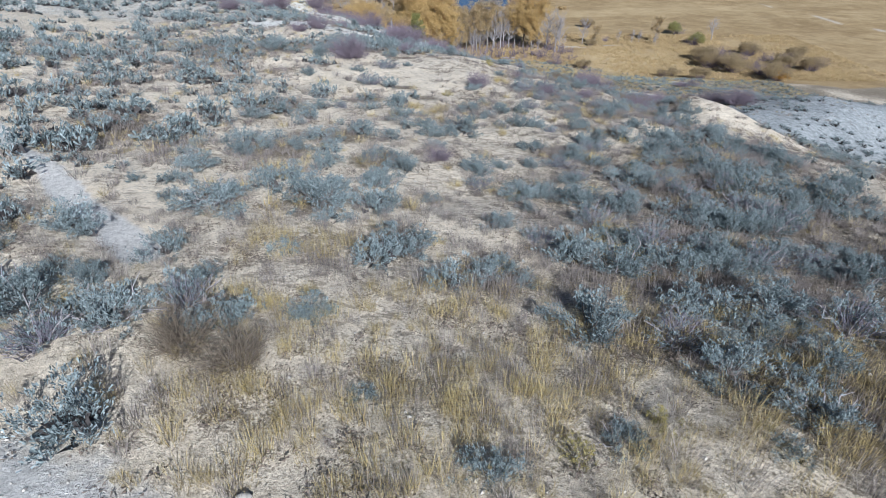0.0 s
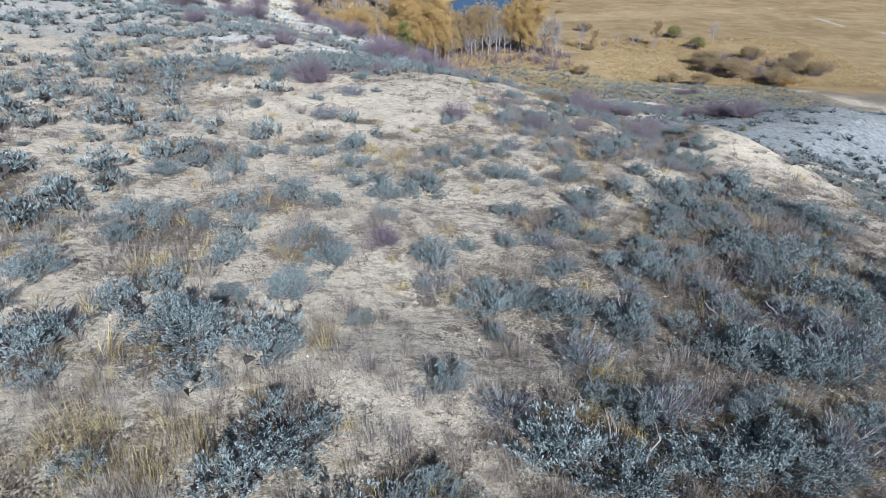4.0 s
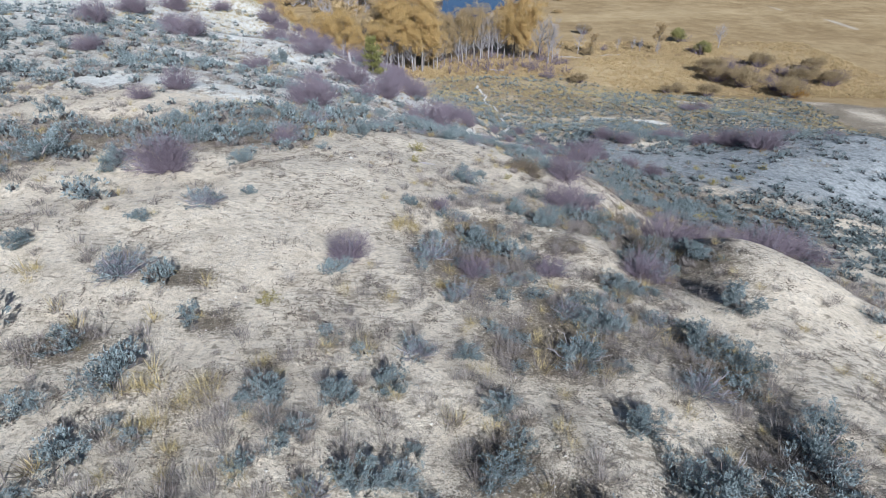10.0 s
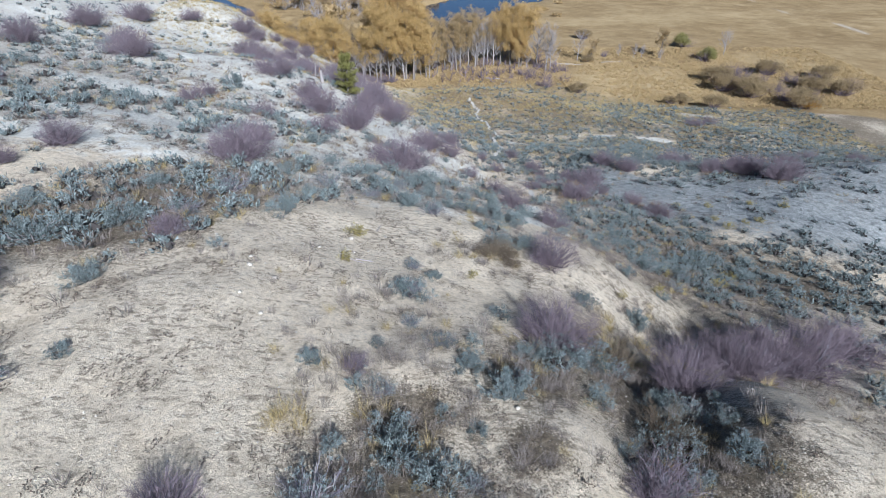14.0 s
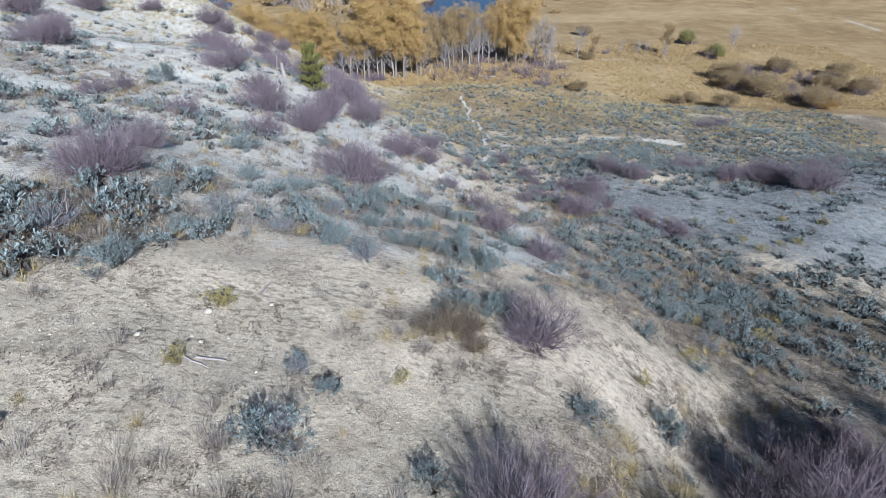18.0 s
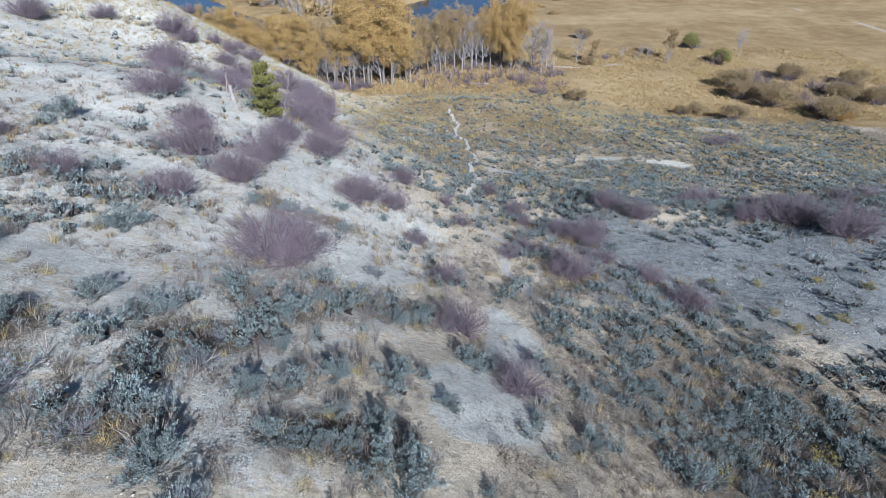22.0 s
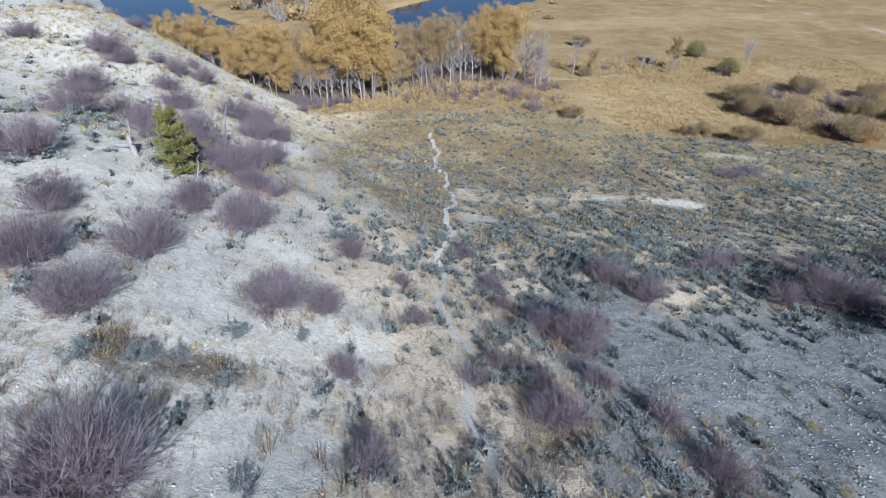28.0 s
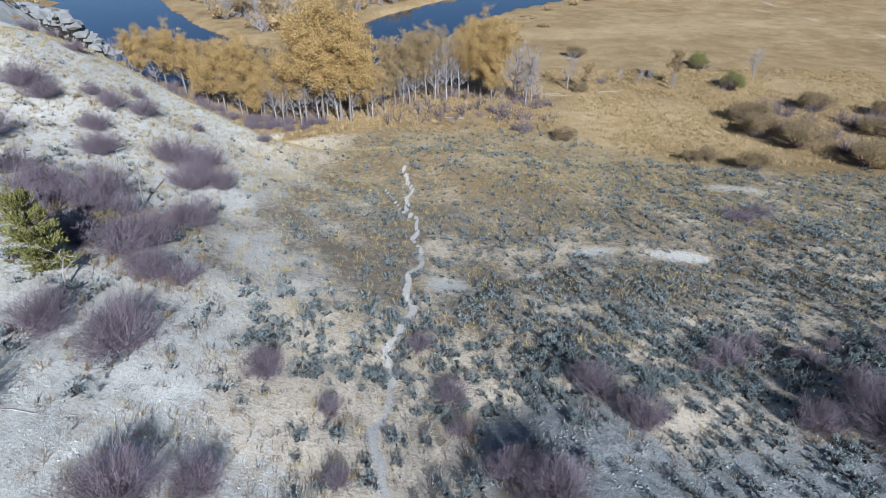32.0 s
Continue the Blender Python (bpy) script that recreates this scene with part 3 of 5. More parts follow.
def wedges(at, way, length, width, rng):
    """Narrow wedge leaves, widest at the tip, as sagebrush has them."""
    n = len(at)
    way = way / (np.linalg.norm(way, axis=1, keepdims=True) + 1e-9)
    side = np.cross(way, rng.normal(size=(n, 3)))
    side /= np.linalg.norm(side, axis=1, keepdims=True) + 1e-9
    length, width = np.reshape(length, (-1, 1)), np.reshape(width, (-1, 1))
    V = np.stack([at, at + way * length + side * width, at + way * length * 0.92 - side * width], 1).reshape(-1, 3)
    return V, np.arange(3 * n).reshape(-1, 3)


def blades(at, lean, length, width, rng):
    """Grass blades that bend over: two quads' worth of a tapering strip each."""
    n = len(at)
    lean = np.concatenate([lean, np.zeros((n, 1))], 1)
    side = np.stack([-lean[:, 1], lean[:, 0], 0 * lean[:, 0]], 1) + rng.normal(0, 0.3, (n, 3)) * [1, 1, 0]
    side /= np.linalg.norm(side, axis=1, keepdims=True) + 1e-9
    up = np.array([0, 0, 1.0])
    L, W = length[:, None], width[:, None]
    mid = at + up * L * 0.6 + lean * L * 0.3
    tip = at + up * L * (1 - 0.35 * np.linalg.norm(lean, axis=1, keepdims=True)) + lean * L * 0.95
    V = np.stack([at - side * W, at + side * W, mid + side * W * 0.7, mid - side * W * 0.7, tip], 1).reshape(-1, 3)
    i = np.arange(n)[:, None] * 5
    return V, [i + np.array([[0, 1, 2, 3]]), i + np.array([[3, 2, 4]])]


def sage_shape(rng, radius, tall, tufts, per, stems, leaf=0.075, branches=30):
    """Sagebrush: twisted branches that spread from the base and carry upright tufts of narrow leaves."""
    a, lean = rng.random(branches) * 2 * math.pi, np.sqrt(rng.random(branches))
    lop = 1 + 0.28 * np.cos(a - rng.random() * 6.28) + 0.18 * np.cos(2 * a - rng.random() * 6.28)
    tip = np.stack([radius * lean * np.cos(a) * lop, radius * lean * np.sin(a) * lop, tall * np.sqrt(1 - 0.82 * lean ** 2) * (0.62 + 0.45 * rng.random(branches))], 1)
    pick = rng.integers(branches, size=tufts)
    u = (0.30 + 0.75 * rng.random((tufts, 1)) ** 0.7)
    p = tip[pick] * np.concatenate([u ** 0.75, u ** 0.75, u ** 1.15], 1) + rng.normal(0, 0.085 * radius, (tufts, 3))
    p[:, 2] = np.maximum(p[:, 2], 0.02)
    out = tip[pick] / radius * [0.55, 0.55, 0.2] + [0, 0, 0.75] + rng.normal(0, 0.25, (tufts, 3))
    at = np.repeat(p, per, 0) + rng.normal(0, 0.016, (tufts * per, 3))
    way = np.repeat(out, per, 0) + rng.normal(0, 0.42, (tufts * per, 3))
    ln = leaf * (0.6 + 0.8 * rng.random(tufts * per))
    foliage = wedges(at, way, ln, ln * 0.145, rng)
    paths = []
    s = np.linspace(0, 1, 5)[:, None]
    for k in range(stems):
        g = tip[k % branches]
        wob = rng.normal(0, radius * 0.06, (5, 3)) * s * (1.3 - s)
        paths.append((g * np.concatenate([s ** 0.75, s ** 0.75, s ** 1.15], 1) + wob + [0, 0, -0.05] * (1 - s), (0.013 * radius / 0.45) * (1.12 - s[:, 0]), (0, 0) if k else None))
    return foliage, tubes(paths)


def twig_shape(rng, radius, tall, stems, twigs, thick=0.011):
    """A leafless shrub: stems that spread from one base into a dome and fork into fine twigs."""
    paths = []
    s = np.linspace(0, 1, 5)[:, None]
    lop = rng.random() * 6.28
    for k in range(stems):
        a, lean = rng.random() * 2 * math.pi, math.sqrt(rng.random())
        r = radius * lean * (1 + 0.22 * math.cos(a - lop) + 0.14 * math.cos(3 * a + lop))
        tip = np.array([r * math.cos(a), r * math.sin(a), tall * math.sqrt(1 - 0.80 * lean ** 2) * (0.62 + 0.42 * rng.random())])
        pts = tip * np.concatenate([s ** 0.6, s ** 0.6, s ** 1.05], 1) + rng.normal(0, 0.085 * tall, (5, 3)) * s
        paths.append((pts, thick * (1.1 - 0.85 * s[:, 0]) * (0.6 + 0.7 * rng.random()), (0, 0) if k else None))
        stem = len(paths) - 1
        for j in range(twigs):
            g = 1 + rng.integers(4)
            q = pts[g]
            w = (tip / (np.linalg.norm(tip) + 1e-9)) * 0.7 + rng.normal(0, 0.6, 3) + [0, 0, 0.35]
            w /= np.linalg.norm(w)
            ln = tall * (0.14 + 0.24 * rng.random())
            paths.append((np.stack([q, q + w * ln]), thick * np.array([0.42, 0.2]), (stem, g)))
    return tubes(paths, 3)


def spike_shape(rng, spread, tall, n, width=0.006):
    """A cheap grass tuft for the distance: one tapering blade each."""
    a, r = rng.random(n) * 2 * math.pi, spread * rng.random(n) ** 0.7
    at = np.stack([r * np.cos(a), r * np.sin(a), 0 * a - 0.02], 1)
    lean = np.stack([np.cos(a), np.sin(a), 0 * a], 1) * (0.2 + 0.6 * rng.random((n, 1))) + rng.normal(0, 0.25, (n, 3)) * [1, 1, 0]
    tip = at + (lean + [0, 0, 0.9]) * (tall * (0.5 + 0.6 * rng.random((n, 1))))
    side = np.stack([-np.sin(a), np.cos(a), 0 * a], 1) + rng.normal(0, 0.4, (n, 3)) * [1, 1, 0]
    V = np.stack([at - side * width, at + side * width, tip], 1).reshape(-1, 3)
    return V, np.arange(3 * n).reshape(-1, 3)


def grass_shape(rng, spread, tall, n, width=0.006):
    a, r = rng.random(n) * 2 * math.pi, spread * rng.random(n) ** 0.7
    at = np.stack([r * np.cos(a), r * np.sin(a), 0 * a - 0.02], 1)
    lean = np.stack([np.cos(a), np.sin(a)], 1) * (0.2 + 0.5 * rng.random((n, 1))) + rng.normal(0, 0.2, (n, 2)) + [0.12, 0.05]
    return blades(at, lean, tall * (0.55 + 0.6 * rng.random(n)), np.full(n, width), rng)


def scatter(shapes, places, rng):
    """Joins many turned and scaled copies of shapes into one set of arrays. places: rows of x, y, z, size."""
    V, G, base = [], {}, 0
    for x, y, z, s in places:
        v, f = shapes[rng.integers(len(shapes))]
        a = rng.random() * 2 * math.pi
        c, n = math.cos(a) * s, math.sin(a) * s
        V.append(np.stack([v[:, 0] * c - v[:, 1] * n + x, v[:, 0] * n + v[:, 1] * c + y, v[:, 2] * s + z], 1))
        for q in f if isinstance(f, list) else [f]:
            G.setdefault(q.shape[1], []).append(q + base)
        base += len(v)
    return np.concatenate(V), [np.concatenate(q) for q in G.values()]


def thing(name, label, category, group=""):
    return tagged(new(name), label, category, group)


def spots(rng, x0, x1, y0, y1, per_m2, density):
    """Random places in a rectangle, thinned by density(x, y)."""
    n = int((x1 - x0) * (y1 - y0) * per_m2)
    x, y = rng.uniform(x0, x1, n), rng.uniform(y0, y1, n)
    keep = rng.random(n) < density(x, y)
    return x[keep], y[keep]


# ---- plants: places (x, y, width) ----
SAGE_AT_A = [(-2.3, 4.7, 0.8), (-3.5, 4.7, 0.9), (-1.5, 5.0, 0.6), (-4.0, 4.3, 0.8), (-0.7, 3.7, 0.35), (-4.6, 5.0, 0.93), (-4.2, 5.5, 0.63), (-2.9, 5.1, 0.85), (0.4, 2.8, 0.53), (1.5, 3.2, 0.48), (1.7, 5.0, 1.0), (2.6, 4.9, 0.91), (2.9, 4.2, 0.98), (3.4, 3.5, 0.7), (4.1, 5.5, 1.06), (4.7, 5.1, 0.98), (3.4, 6.8, 1.05), (-1.3, 9.9, 0.63), (-2.0, 9.5, 0.6), (2.8, 11.1, 0.6), (1.5, 10.3, 0.48), (3.4, 9.5, 0.79), (5.1, 11.7, 0.7), (4.8, 10.4, 0.77), (6.7, 11.7, 1.1), (2.5, 6.7, 0.96), (-0.6, 6.9, 1.06), (1.5, 7.5, 0.71), (0.9, 7.8, 0.59), (-3.6, 8.1, 1.17), (-2.0, 8.4, 1.26), (2.5, 8.5, 0.83), (3.3, 9.3, 0.89), (-1.2, 9.7, 0.79), (-4.6, 9.7, 0.86), (0.7, 10.2, 0.65), (-0.8, 10.7, 0.86), (2.7, 10.9, 0.55), (-4.2, 11.1, 0.73), (-1.6, 11.1, 0.50), (-3.3, 11.9, 0.58), (2.0, 12.0, 0.52), (-0.2, 12.7, 0.56), (3.7, 13.4, 0.71), (0.5, 14.2, 1.01), (-5.0, 14.4, 0.81), (-0.5, 14.6, 0.54), (1.6, 15.2, 0.54), (3.7, 15.5, 0.72), (6.6, 15.7, 0.73), (2.7, 15.9, 0.33), (-3.0, 16.3, 0.50), (0.8, 16.6, 0.80), (3.9, 16.7, 0.54), (1.7, 16.7, 0.62)]
SAGE_AT_B = [(6.9, 17.4, 0.84), (3.4, 17.8, 0.49), (5.2, 18.0, 0.93), (8.0, 18.2, 0.82), (-2.6, 19.5, 1.10), (8.8, 20.2, 0.97), (1.0, 20.2, 0.59), (-4.8, 20.3, 0.69), (2.8, 21.0, 0.92), (-3.3, 21.7, 0.57), (7.7, 21.9, 1.03), (3.7, 22.3, 0.75), (-2.2, 22.6, 1.00), (5.5, 23.3, 0.85), (-1.5, 23.4, 0.46), (3.3, 24.3, 0.33), (4.4, 24.5, 0.62), (-5.2, 24.6, 1.06), (-7.3, 24.9, 1.70), (7.2, 24.9, 1.04), (3.8, 25.2, 0.48), (-2.3, 25.5, 0.80), (-4.2, 27.0, 1.23), (4.2, 27.5, 0.46), (3.7, 27.9, 0.56), (-3.0, 28.1, 1.10), (7.9, 28.1, 0.77), (-5.4, 28.7, 1.04), (-2.0, 29.3, 0.99), (0.3, 29.9, 0.98)]
SAGE_AT_C = [(3.0, 48.2, 0.9), (4.5, 49.3, 0.7), (2.2, 46.3, 0.9), (1.4, 46.0, 0.9), (3.4, 46.1, 0.8), (0.4, 45.6, 0.9), (0.5, 33.8, 1.1), (6.3, 33.5, 0.9), (4.6, 33.5, 0.8), (3.4, 32.5, 0.9), (4.1, 31.8, 0.9), (-0.5, 35.6, 1.0), (0.1, 37.0, 0.9), (6.6, 30.6, 0.8), (7.0, 31.0, 0.7), (6.1, 30.8, 0.6), (6.0, 30.5, 0.73), (-3.4, 30.8, 0.91), (-1.6, 31.2, 1.09), (0.4, 31.9, 0.68), (3.3, 32.8, 0.90), (6.7, 33.0, 1.05), (2.1, 33.1, 0.82), (-0.8, 34.1, 0.82), (5.3, 34.3, 0.55), (3.9, 34.6, 0.76), (2.8, 35.2, 0.82), (7.2, 35.4, 0.62), (5.1, 35.6, 0.82), (6.2, 36.1, 0.87), (2.7, 36.3, 0.67), (3.9, 36.4, 0.74), (1.5, 36.8, 1.07), (3.6, 37.8, 1.11), (2.7, 38.6, 0.53), (4.0, 39.3, 0.69), (5.9, 39.4, 0.84), (-1.4, 40.8, 1.46), (4.9, 42.8, 0.86), (-7.5, 49.2, 1.56)]
LEAFLESS_AT_A = [(-0.1, 11.4, 0.58), (3.7, 20.4, 0.72), (1.2, 20.7, 0.93), (5.2, 20.7, 0.68), (7.5, 21.7, 1.21), (3.0, 23.6, 0.52), (-3.9, 24.6, 1.63), (9.2, 24.9, 1.61), (6.6, 25.5, 1.66), (11.7, 27.1, 2.00), (-1.8, 27.8, 0.90), (14.3, 28.5, 2.56), (7.4, 29.9, 1.4), (16.8, 30.2, 2.28), (-7.5, 31.0, 0.91), (-7.0, 32.8, 1.29), (-2.4, 34.4, 2.20), (8.8, 37.1, 1.37), (-2.7, 37.3, 1.30), (-13.9, 39.4, 1.54), (7.6, 40.0, 1.48), (2.3, 42.2, 3.30), (-4.3, 43.3, 1.56), (-7.7, 43.7, 1.25), (-1.6, 44.2, 1.93), (7.2, 44.3, 1.33), (16.8, 45.5, 1.68), (-7.7, 45.8, 1.07), (12.6, 47.4, 1.9), (-0.6, 47.3, 2.2)]
LEAFLESS_AT_B = [(16.0, 47.9, 1.50), (6.0, 48.2, 1.08), (-2.7, 48.9, 2.57), (14.4, 49.6, 1.25), (-19.4, 50.1, 2.54), (10.9, 50.4, 1.23), (4.8, 51.4, 1.69), (-0.8, 51.6, 2.56), (-14.2, 52.0, 2.91), (-4.2, 52.5, 2.08), (14.6, 53.4, 2.35), (26.9, 55.6, 3.0), (7.2, 55.9, 1.02), (-6.9, 55.9, 2.98), (0.8, 56.1, 2.94), (24.6, 56.3, 1.79), (11.7, 56.3, 1.07), (18.3, 56.4, 1.81), (4.8, 57.1, 1.60), (17.0, 58.3, 1.89), (27.8, 58.5, 2.36), (11.4, 58.4, 1.5), (10.0, 61.6, 1.3), (-19.5, 60.8, 2.24), (-1.7, 63.7, 3.07), (-10.9, 65.4, 3.30), (-24.7, 65.5, 3.30), (-5.7, 67.1, 3.30), (-1.8, 67.7, 2.54)]
LEAFLESS_AT_C = [(-14.2, 72.0, 3.30), (-24.4, 73.9, 3.30), (-5.1, 76.8, 2.87), (-21.6, 78.7, 2.32)]
BUNCH_AT_A = [(-0.4, 9.0, 0.68), (-3.0, 10.0, 1.18), (-1.0, 15.7, 1.09), (-0.2, 16.7, 1.10), (2.8, 22.1, 0.55), (2.4, 23.5, 0.73), (8.4, 25.3, 1.60)]
RABBITBRUSH_AT_A = [(0.1, 19.0, 0.33), (2.2, 27.7, 0.37), (5.1, 28.0, 0.28), (2.2, 29.3, 0.51), (9.7, 30.3, 0.42), (-3.6, 63.8, 1.00)]
BROWN_AT_A = [(5.8, 29.7, 0.9)]
CONIFER_AT_A = [(-3.1, 58.9, 1.69)]


def crest_mask(x, y):
    """The bare backs of the ridge and its spur."""
    m = np.maximum(near(x, y, -0.6, 22.5, 2.6, 4.5, 0), near(x, y, 2.6, 28.5, 2.4, 2.6, 0))
    return np.maximum(m, near(x, y, 11.0, 22.5, 2.0, 3.2, 10))


def drift(x, y):
    """Drifts of plants with bare soil between them."""
    return np.clip(0.42 + 3.2 * fbm(x - 31, y + 12, 3.4, 3), 0, 1)


def sage_density(x, y):
    clump = drift(x, y)
    d = 0.03 + 0.26 * clump
    d = np.where(y < 18, 0.08 + 0.34 * clump, d)
    d = np.where(y > 42, 0.05 + 0.30 * clump, d)
    d = np.where((y > 33) & (y < 72) & (x < -3 + 0.1 * (y - 33)), 0.22 + 0.62 * clump, d)
    d = np.where((y > 58) & (x > 2), 0.30 + 0.40 * clump + 0.15 * np.clip((74 - y) / 10, 0, 1), d)
    d = np.maximum(d, 0.95 * near(x, y, 24, 63, 15, 9, 0))
    d = np.maximum(d, near(x, y, 40, 72, 15, 13, 0))
    d = np.maximum(d, 0.75 * near(x, y, -8.0, 12, 4.0, 6.0, 0))
    d = np.maximum(d, 0.8 * near(x, y, -4.4, 5.2, 1.6, 1.0, 0))
    d = np.maximum(d, 0.5 * near(x, y, -12, 20, 6, 7, 0))
    d = np.maximum(d, 0.90 * near(x, y, 27.0, 38.0, 12.0, 6.0, 10))
    d = np.maximum(d, 0.55 * near(x, y, -17, 38, 9, 10, 0) * (0.4 + clump))
    d = d * (1 - 0.90 * np.clip(1.4 * ovals(x, y, BARE_SOIL), 0, 1)) * (1 - 0.85 * np.clip(crest_mask(x, y) * 1.5, 0, 1))
    d = np.maximum(d, 0.95 * ovals(x, y, THICK_SAGE_A + THICK_SAGE_B))
    d = d * (1 - 0.55 * shale_mask(x, y)) * (1 - np.clip(1.15 * clay_mask(x, y) ** 1.15, 0, 0.97)) * (1 - np.clip(bare_mask(x, y) * 1.3, 0, 1))
    d = d * (1 - 0.45 * np.clip((y - 80) / 14, 0, 1) * np.clip((36 - x) / 8, 0, 1))
    return np.clip(d, 0, 1) * (1 - meadow_mask(x, y))


def put(kinds, n, m):
    """The n-th thing of a kind at the pose m: the first ones as built, the others as copies."""
    if n < len(kinds):
        kinds[n].matrix_basis = m
        return kinds[n]
    c = copy_thing(kinds[n % len(kinds)], m)
    c.matrix_basis = m
    return c


def stand(x, y, s, rng, sink=0.03, squash=1.0):
    return pose(x, y, float(height(x, y)) - sink, 0, 0, rng.random() * 360) @ Matrix.Diagonal((s, s, s * squash, 1))


def build_sage():
    rng = np.random.default_rng(11)
    kinds = []
    for k in range(8):
        fol, wood = sage_shape(rng, 0.5, 0.50 + 0.02 * k, 420 + 8 * k, 12, 26, 0.042, 32)
        dead = k in (3, 7)
        bush = thing("sagebrush", "half-dead sagebrush of bare violet-grey stems" if dead else "blue-grey sagebrush with twisted woody stems on pale soil", "shrub", "sagebrush on the hillside")
        base = mesh_object("woody_base", *wood, M_VIOLET if dead else M_SAGE_WOOD, smooth=True, parent=bush)
        if dead:
            mesh_object("dead_branchwork", *twig_shape(rng, 0.48, 0.40, 60, 9, 0.0055), M_VIOLET, parent=bush)
        if k % 2:
            # a few pale, twisted dead branches that reach out of the foliage
            limbs, u = [], np.linspace(0, 1, 6)[:, None]
            for j in range(7):
                turn, far_out = rng.random() * 6.28, 0.34 + 0.24 * rng.random()
                end = np.array([far_out * math.cos(turn), far_out * math.sin(turn), 0.16 + 0.34 * rng.random()])
                limbs.append((end * np.concatenate([u ** 0.8, u ** 0.8, u ** 1.2], 1) + rng.normal(0, 0.03, (6, 3)) * u, 0.017 * (1.1 - 0.85 * u[:, 0]), (0, 0) if j else None))
                for i in (3, 4):
                    q = limbs[-1 - (i - 3)][0][i]
                    limbs.append((np.stack([q, q + rng.normal(0, 0.07, 3) + [0, 0, 0.04]]), np.array([0.007, 0.003]), (len(limbs) - 1 - (i - 3), i)))
            tagged(mesh_object("dead_branch", *tubes(limbs, 5), M_GREY_TWIG, smooth=True, parent=base), "pale bare dead branches")
        n = len(fol[1]) // (3 if dead else 1)
        mesh_object("foliage", fol[0][:3 * n], fol[1][:n], M_SAGE, parent=bush)
        kinds.append(bush)
    mid = [sage_shape(rng, 0.5, 0.50, 230, 8, 3, 0.050, 26)[0] for k in range(6)]
    side = [sage_shape(rng, 0.5, 0.50, 105, 6, 3, 0.072, 24)[0] for k in range(6)]
    back = [sage_shape(rng, 0.5, 0.50, 30, 5, 3, 0.135, 15)[0] for k in range(6)]
    far = [sage_shape(rng, 0.5, 0.48, 12, 4, 3, 0.24, 9)[0] for k in range(6)]
    # stems and inner shade of the far shrubs in one dark colour: a few crossed, tapering bundles
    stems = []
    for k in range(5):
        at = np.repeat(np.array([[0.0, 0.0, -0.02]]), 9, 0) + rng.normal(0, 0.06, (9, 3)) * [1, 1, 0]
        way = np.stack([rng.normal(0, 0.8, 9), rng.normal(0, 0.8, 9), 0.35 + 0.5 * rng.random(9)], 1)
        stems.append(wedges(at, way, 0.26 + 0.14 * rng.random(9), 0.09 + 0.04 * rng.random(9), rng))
    n = 0
    told = SAGE_AT_A + SAGE_AT_B + SAGE_AT_C
    for x, y, w in told:
        put(kinds, n, stand(x, y, w * 1.0, rng, squash=0.62 + 0.3 * rng.random()))
        n += 1
    tx, ty = np.array([p[0] for p in told]), np.array([p[1] for p in told])
    x, y = spots(rng, -34, 56, 1.2, 112, 5.4, sage_density)
    thin = rng.random(len(x)) < np.where(y > 56, 0.95, np.where(y > 34, 0.75, 0.68))
    x, y = x[thin], y[thin]
    gap = np.min(np.hypot(x[:, None] - tx, y[:, None] - ty), 1)
    keep = (gap > 0.5) & ((y > 5.0) | (x < -3.0) | (x > 1.9))
    x, y = x[keep], y[keep]
    z = height(x, y)
    close = np.flatnonzero((np.abs(x - 0.25 * y - 0.8) < 4.6) & (y < 36))
    rng.shuffle(close)
    used = np.zeros(len(x), bool)
    strip = np.abs(x - 0.25 * y - 0.8)
    inner = ((strip < 5.0) & (y < 40)) | ((strip < 9.0) & (y < 17))
    corridor = ((strip < 8.5) & (y < 46)) | ((strip < 9) & (y < 60))
    for i in close[:300 - n]:
        used[i] = True
        put(kinds, n, stand(x[i], y[i], 0.36 + 0.6 * rng.random() ** 1.6, rng, squash=0.65 + 0.35 * rng.random()))
        n += 1
    for shapes, part_of, size in ((mid, inner & ~used, 1.0), (side, corridor & ~inner & ~used, 1.0), (back, (y < 64) & ~corridor, 0.95), (far, (y >= 64) & ~corridor, 0.70)):
        i = np.flatnonzero(part_of)
        s = (0.36 + 0.62 * rng.random(len(i)) ** 1.5) * size
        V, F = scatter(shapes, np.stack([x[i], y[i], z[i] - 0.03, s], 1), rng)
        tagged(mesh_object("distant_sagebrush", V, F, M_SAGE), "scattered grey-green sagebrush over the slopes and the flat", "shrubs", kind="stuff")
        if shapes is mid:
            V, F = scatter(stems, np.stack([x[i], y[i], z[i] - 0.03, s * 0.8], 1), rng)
            tagged(mesh_object("distant_sagebrush_stems", V, F, M_STEM_SHADE), "dark wedges for the stems and inner shade of the scattered sagebrush", "shrubs", kind="stuff")
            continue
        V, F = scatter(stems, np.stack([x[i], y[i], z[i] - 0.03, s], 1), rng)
        tagged(mesh_object("distant_sagebrush_stems", V, F, M_STEM_SHADE), "dark wedges for the stems and inner shade of the scattered sagebrush", "shrubs", kind="stuff")


build_sage()


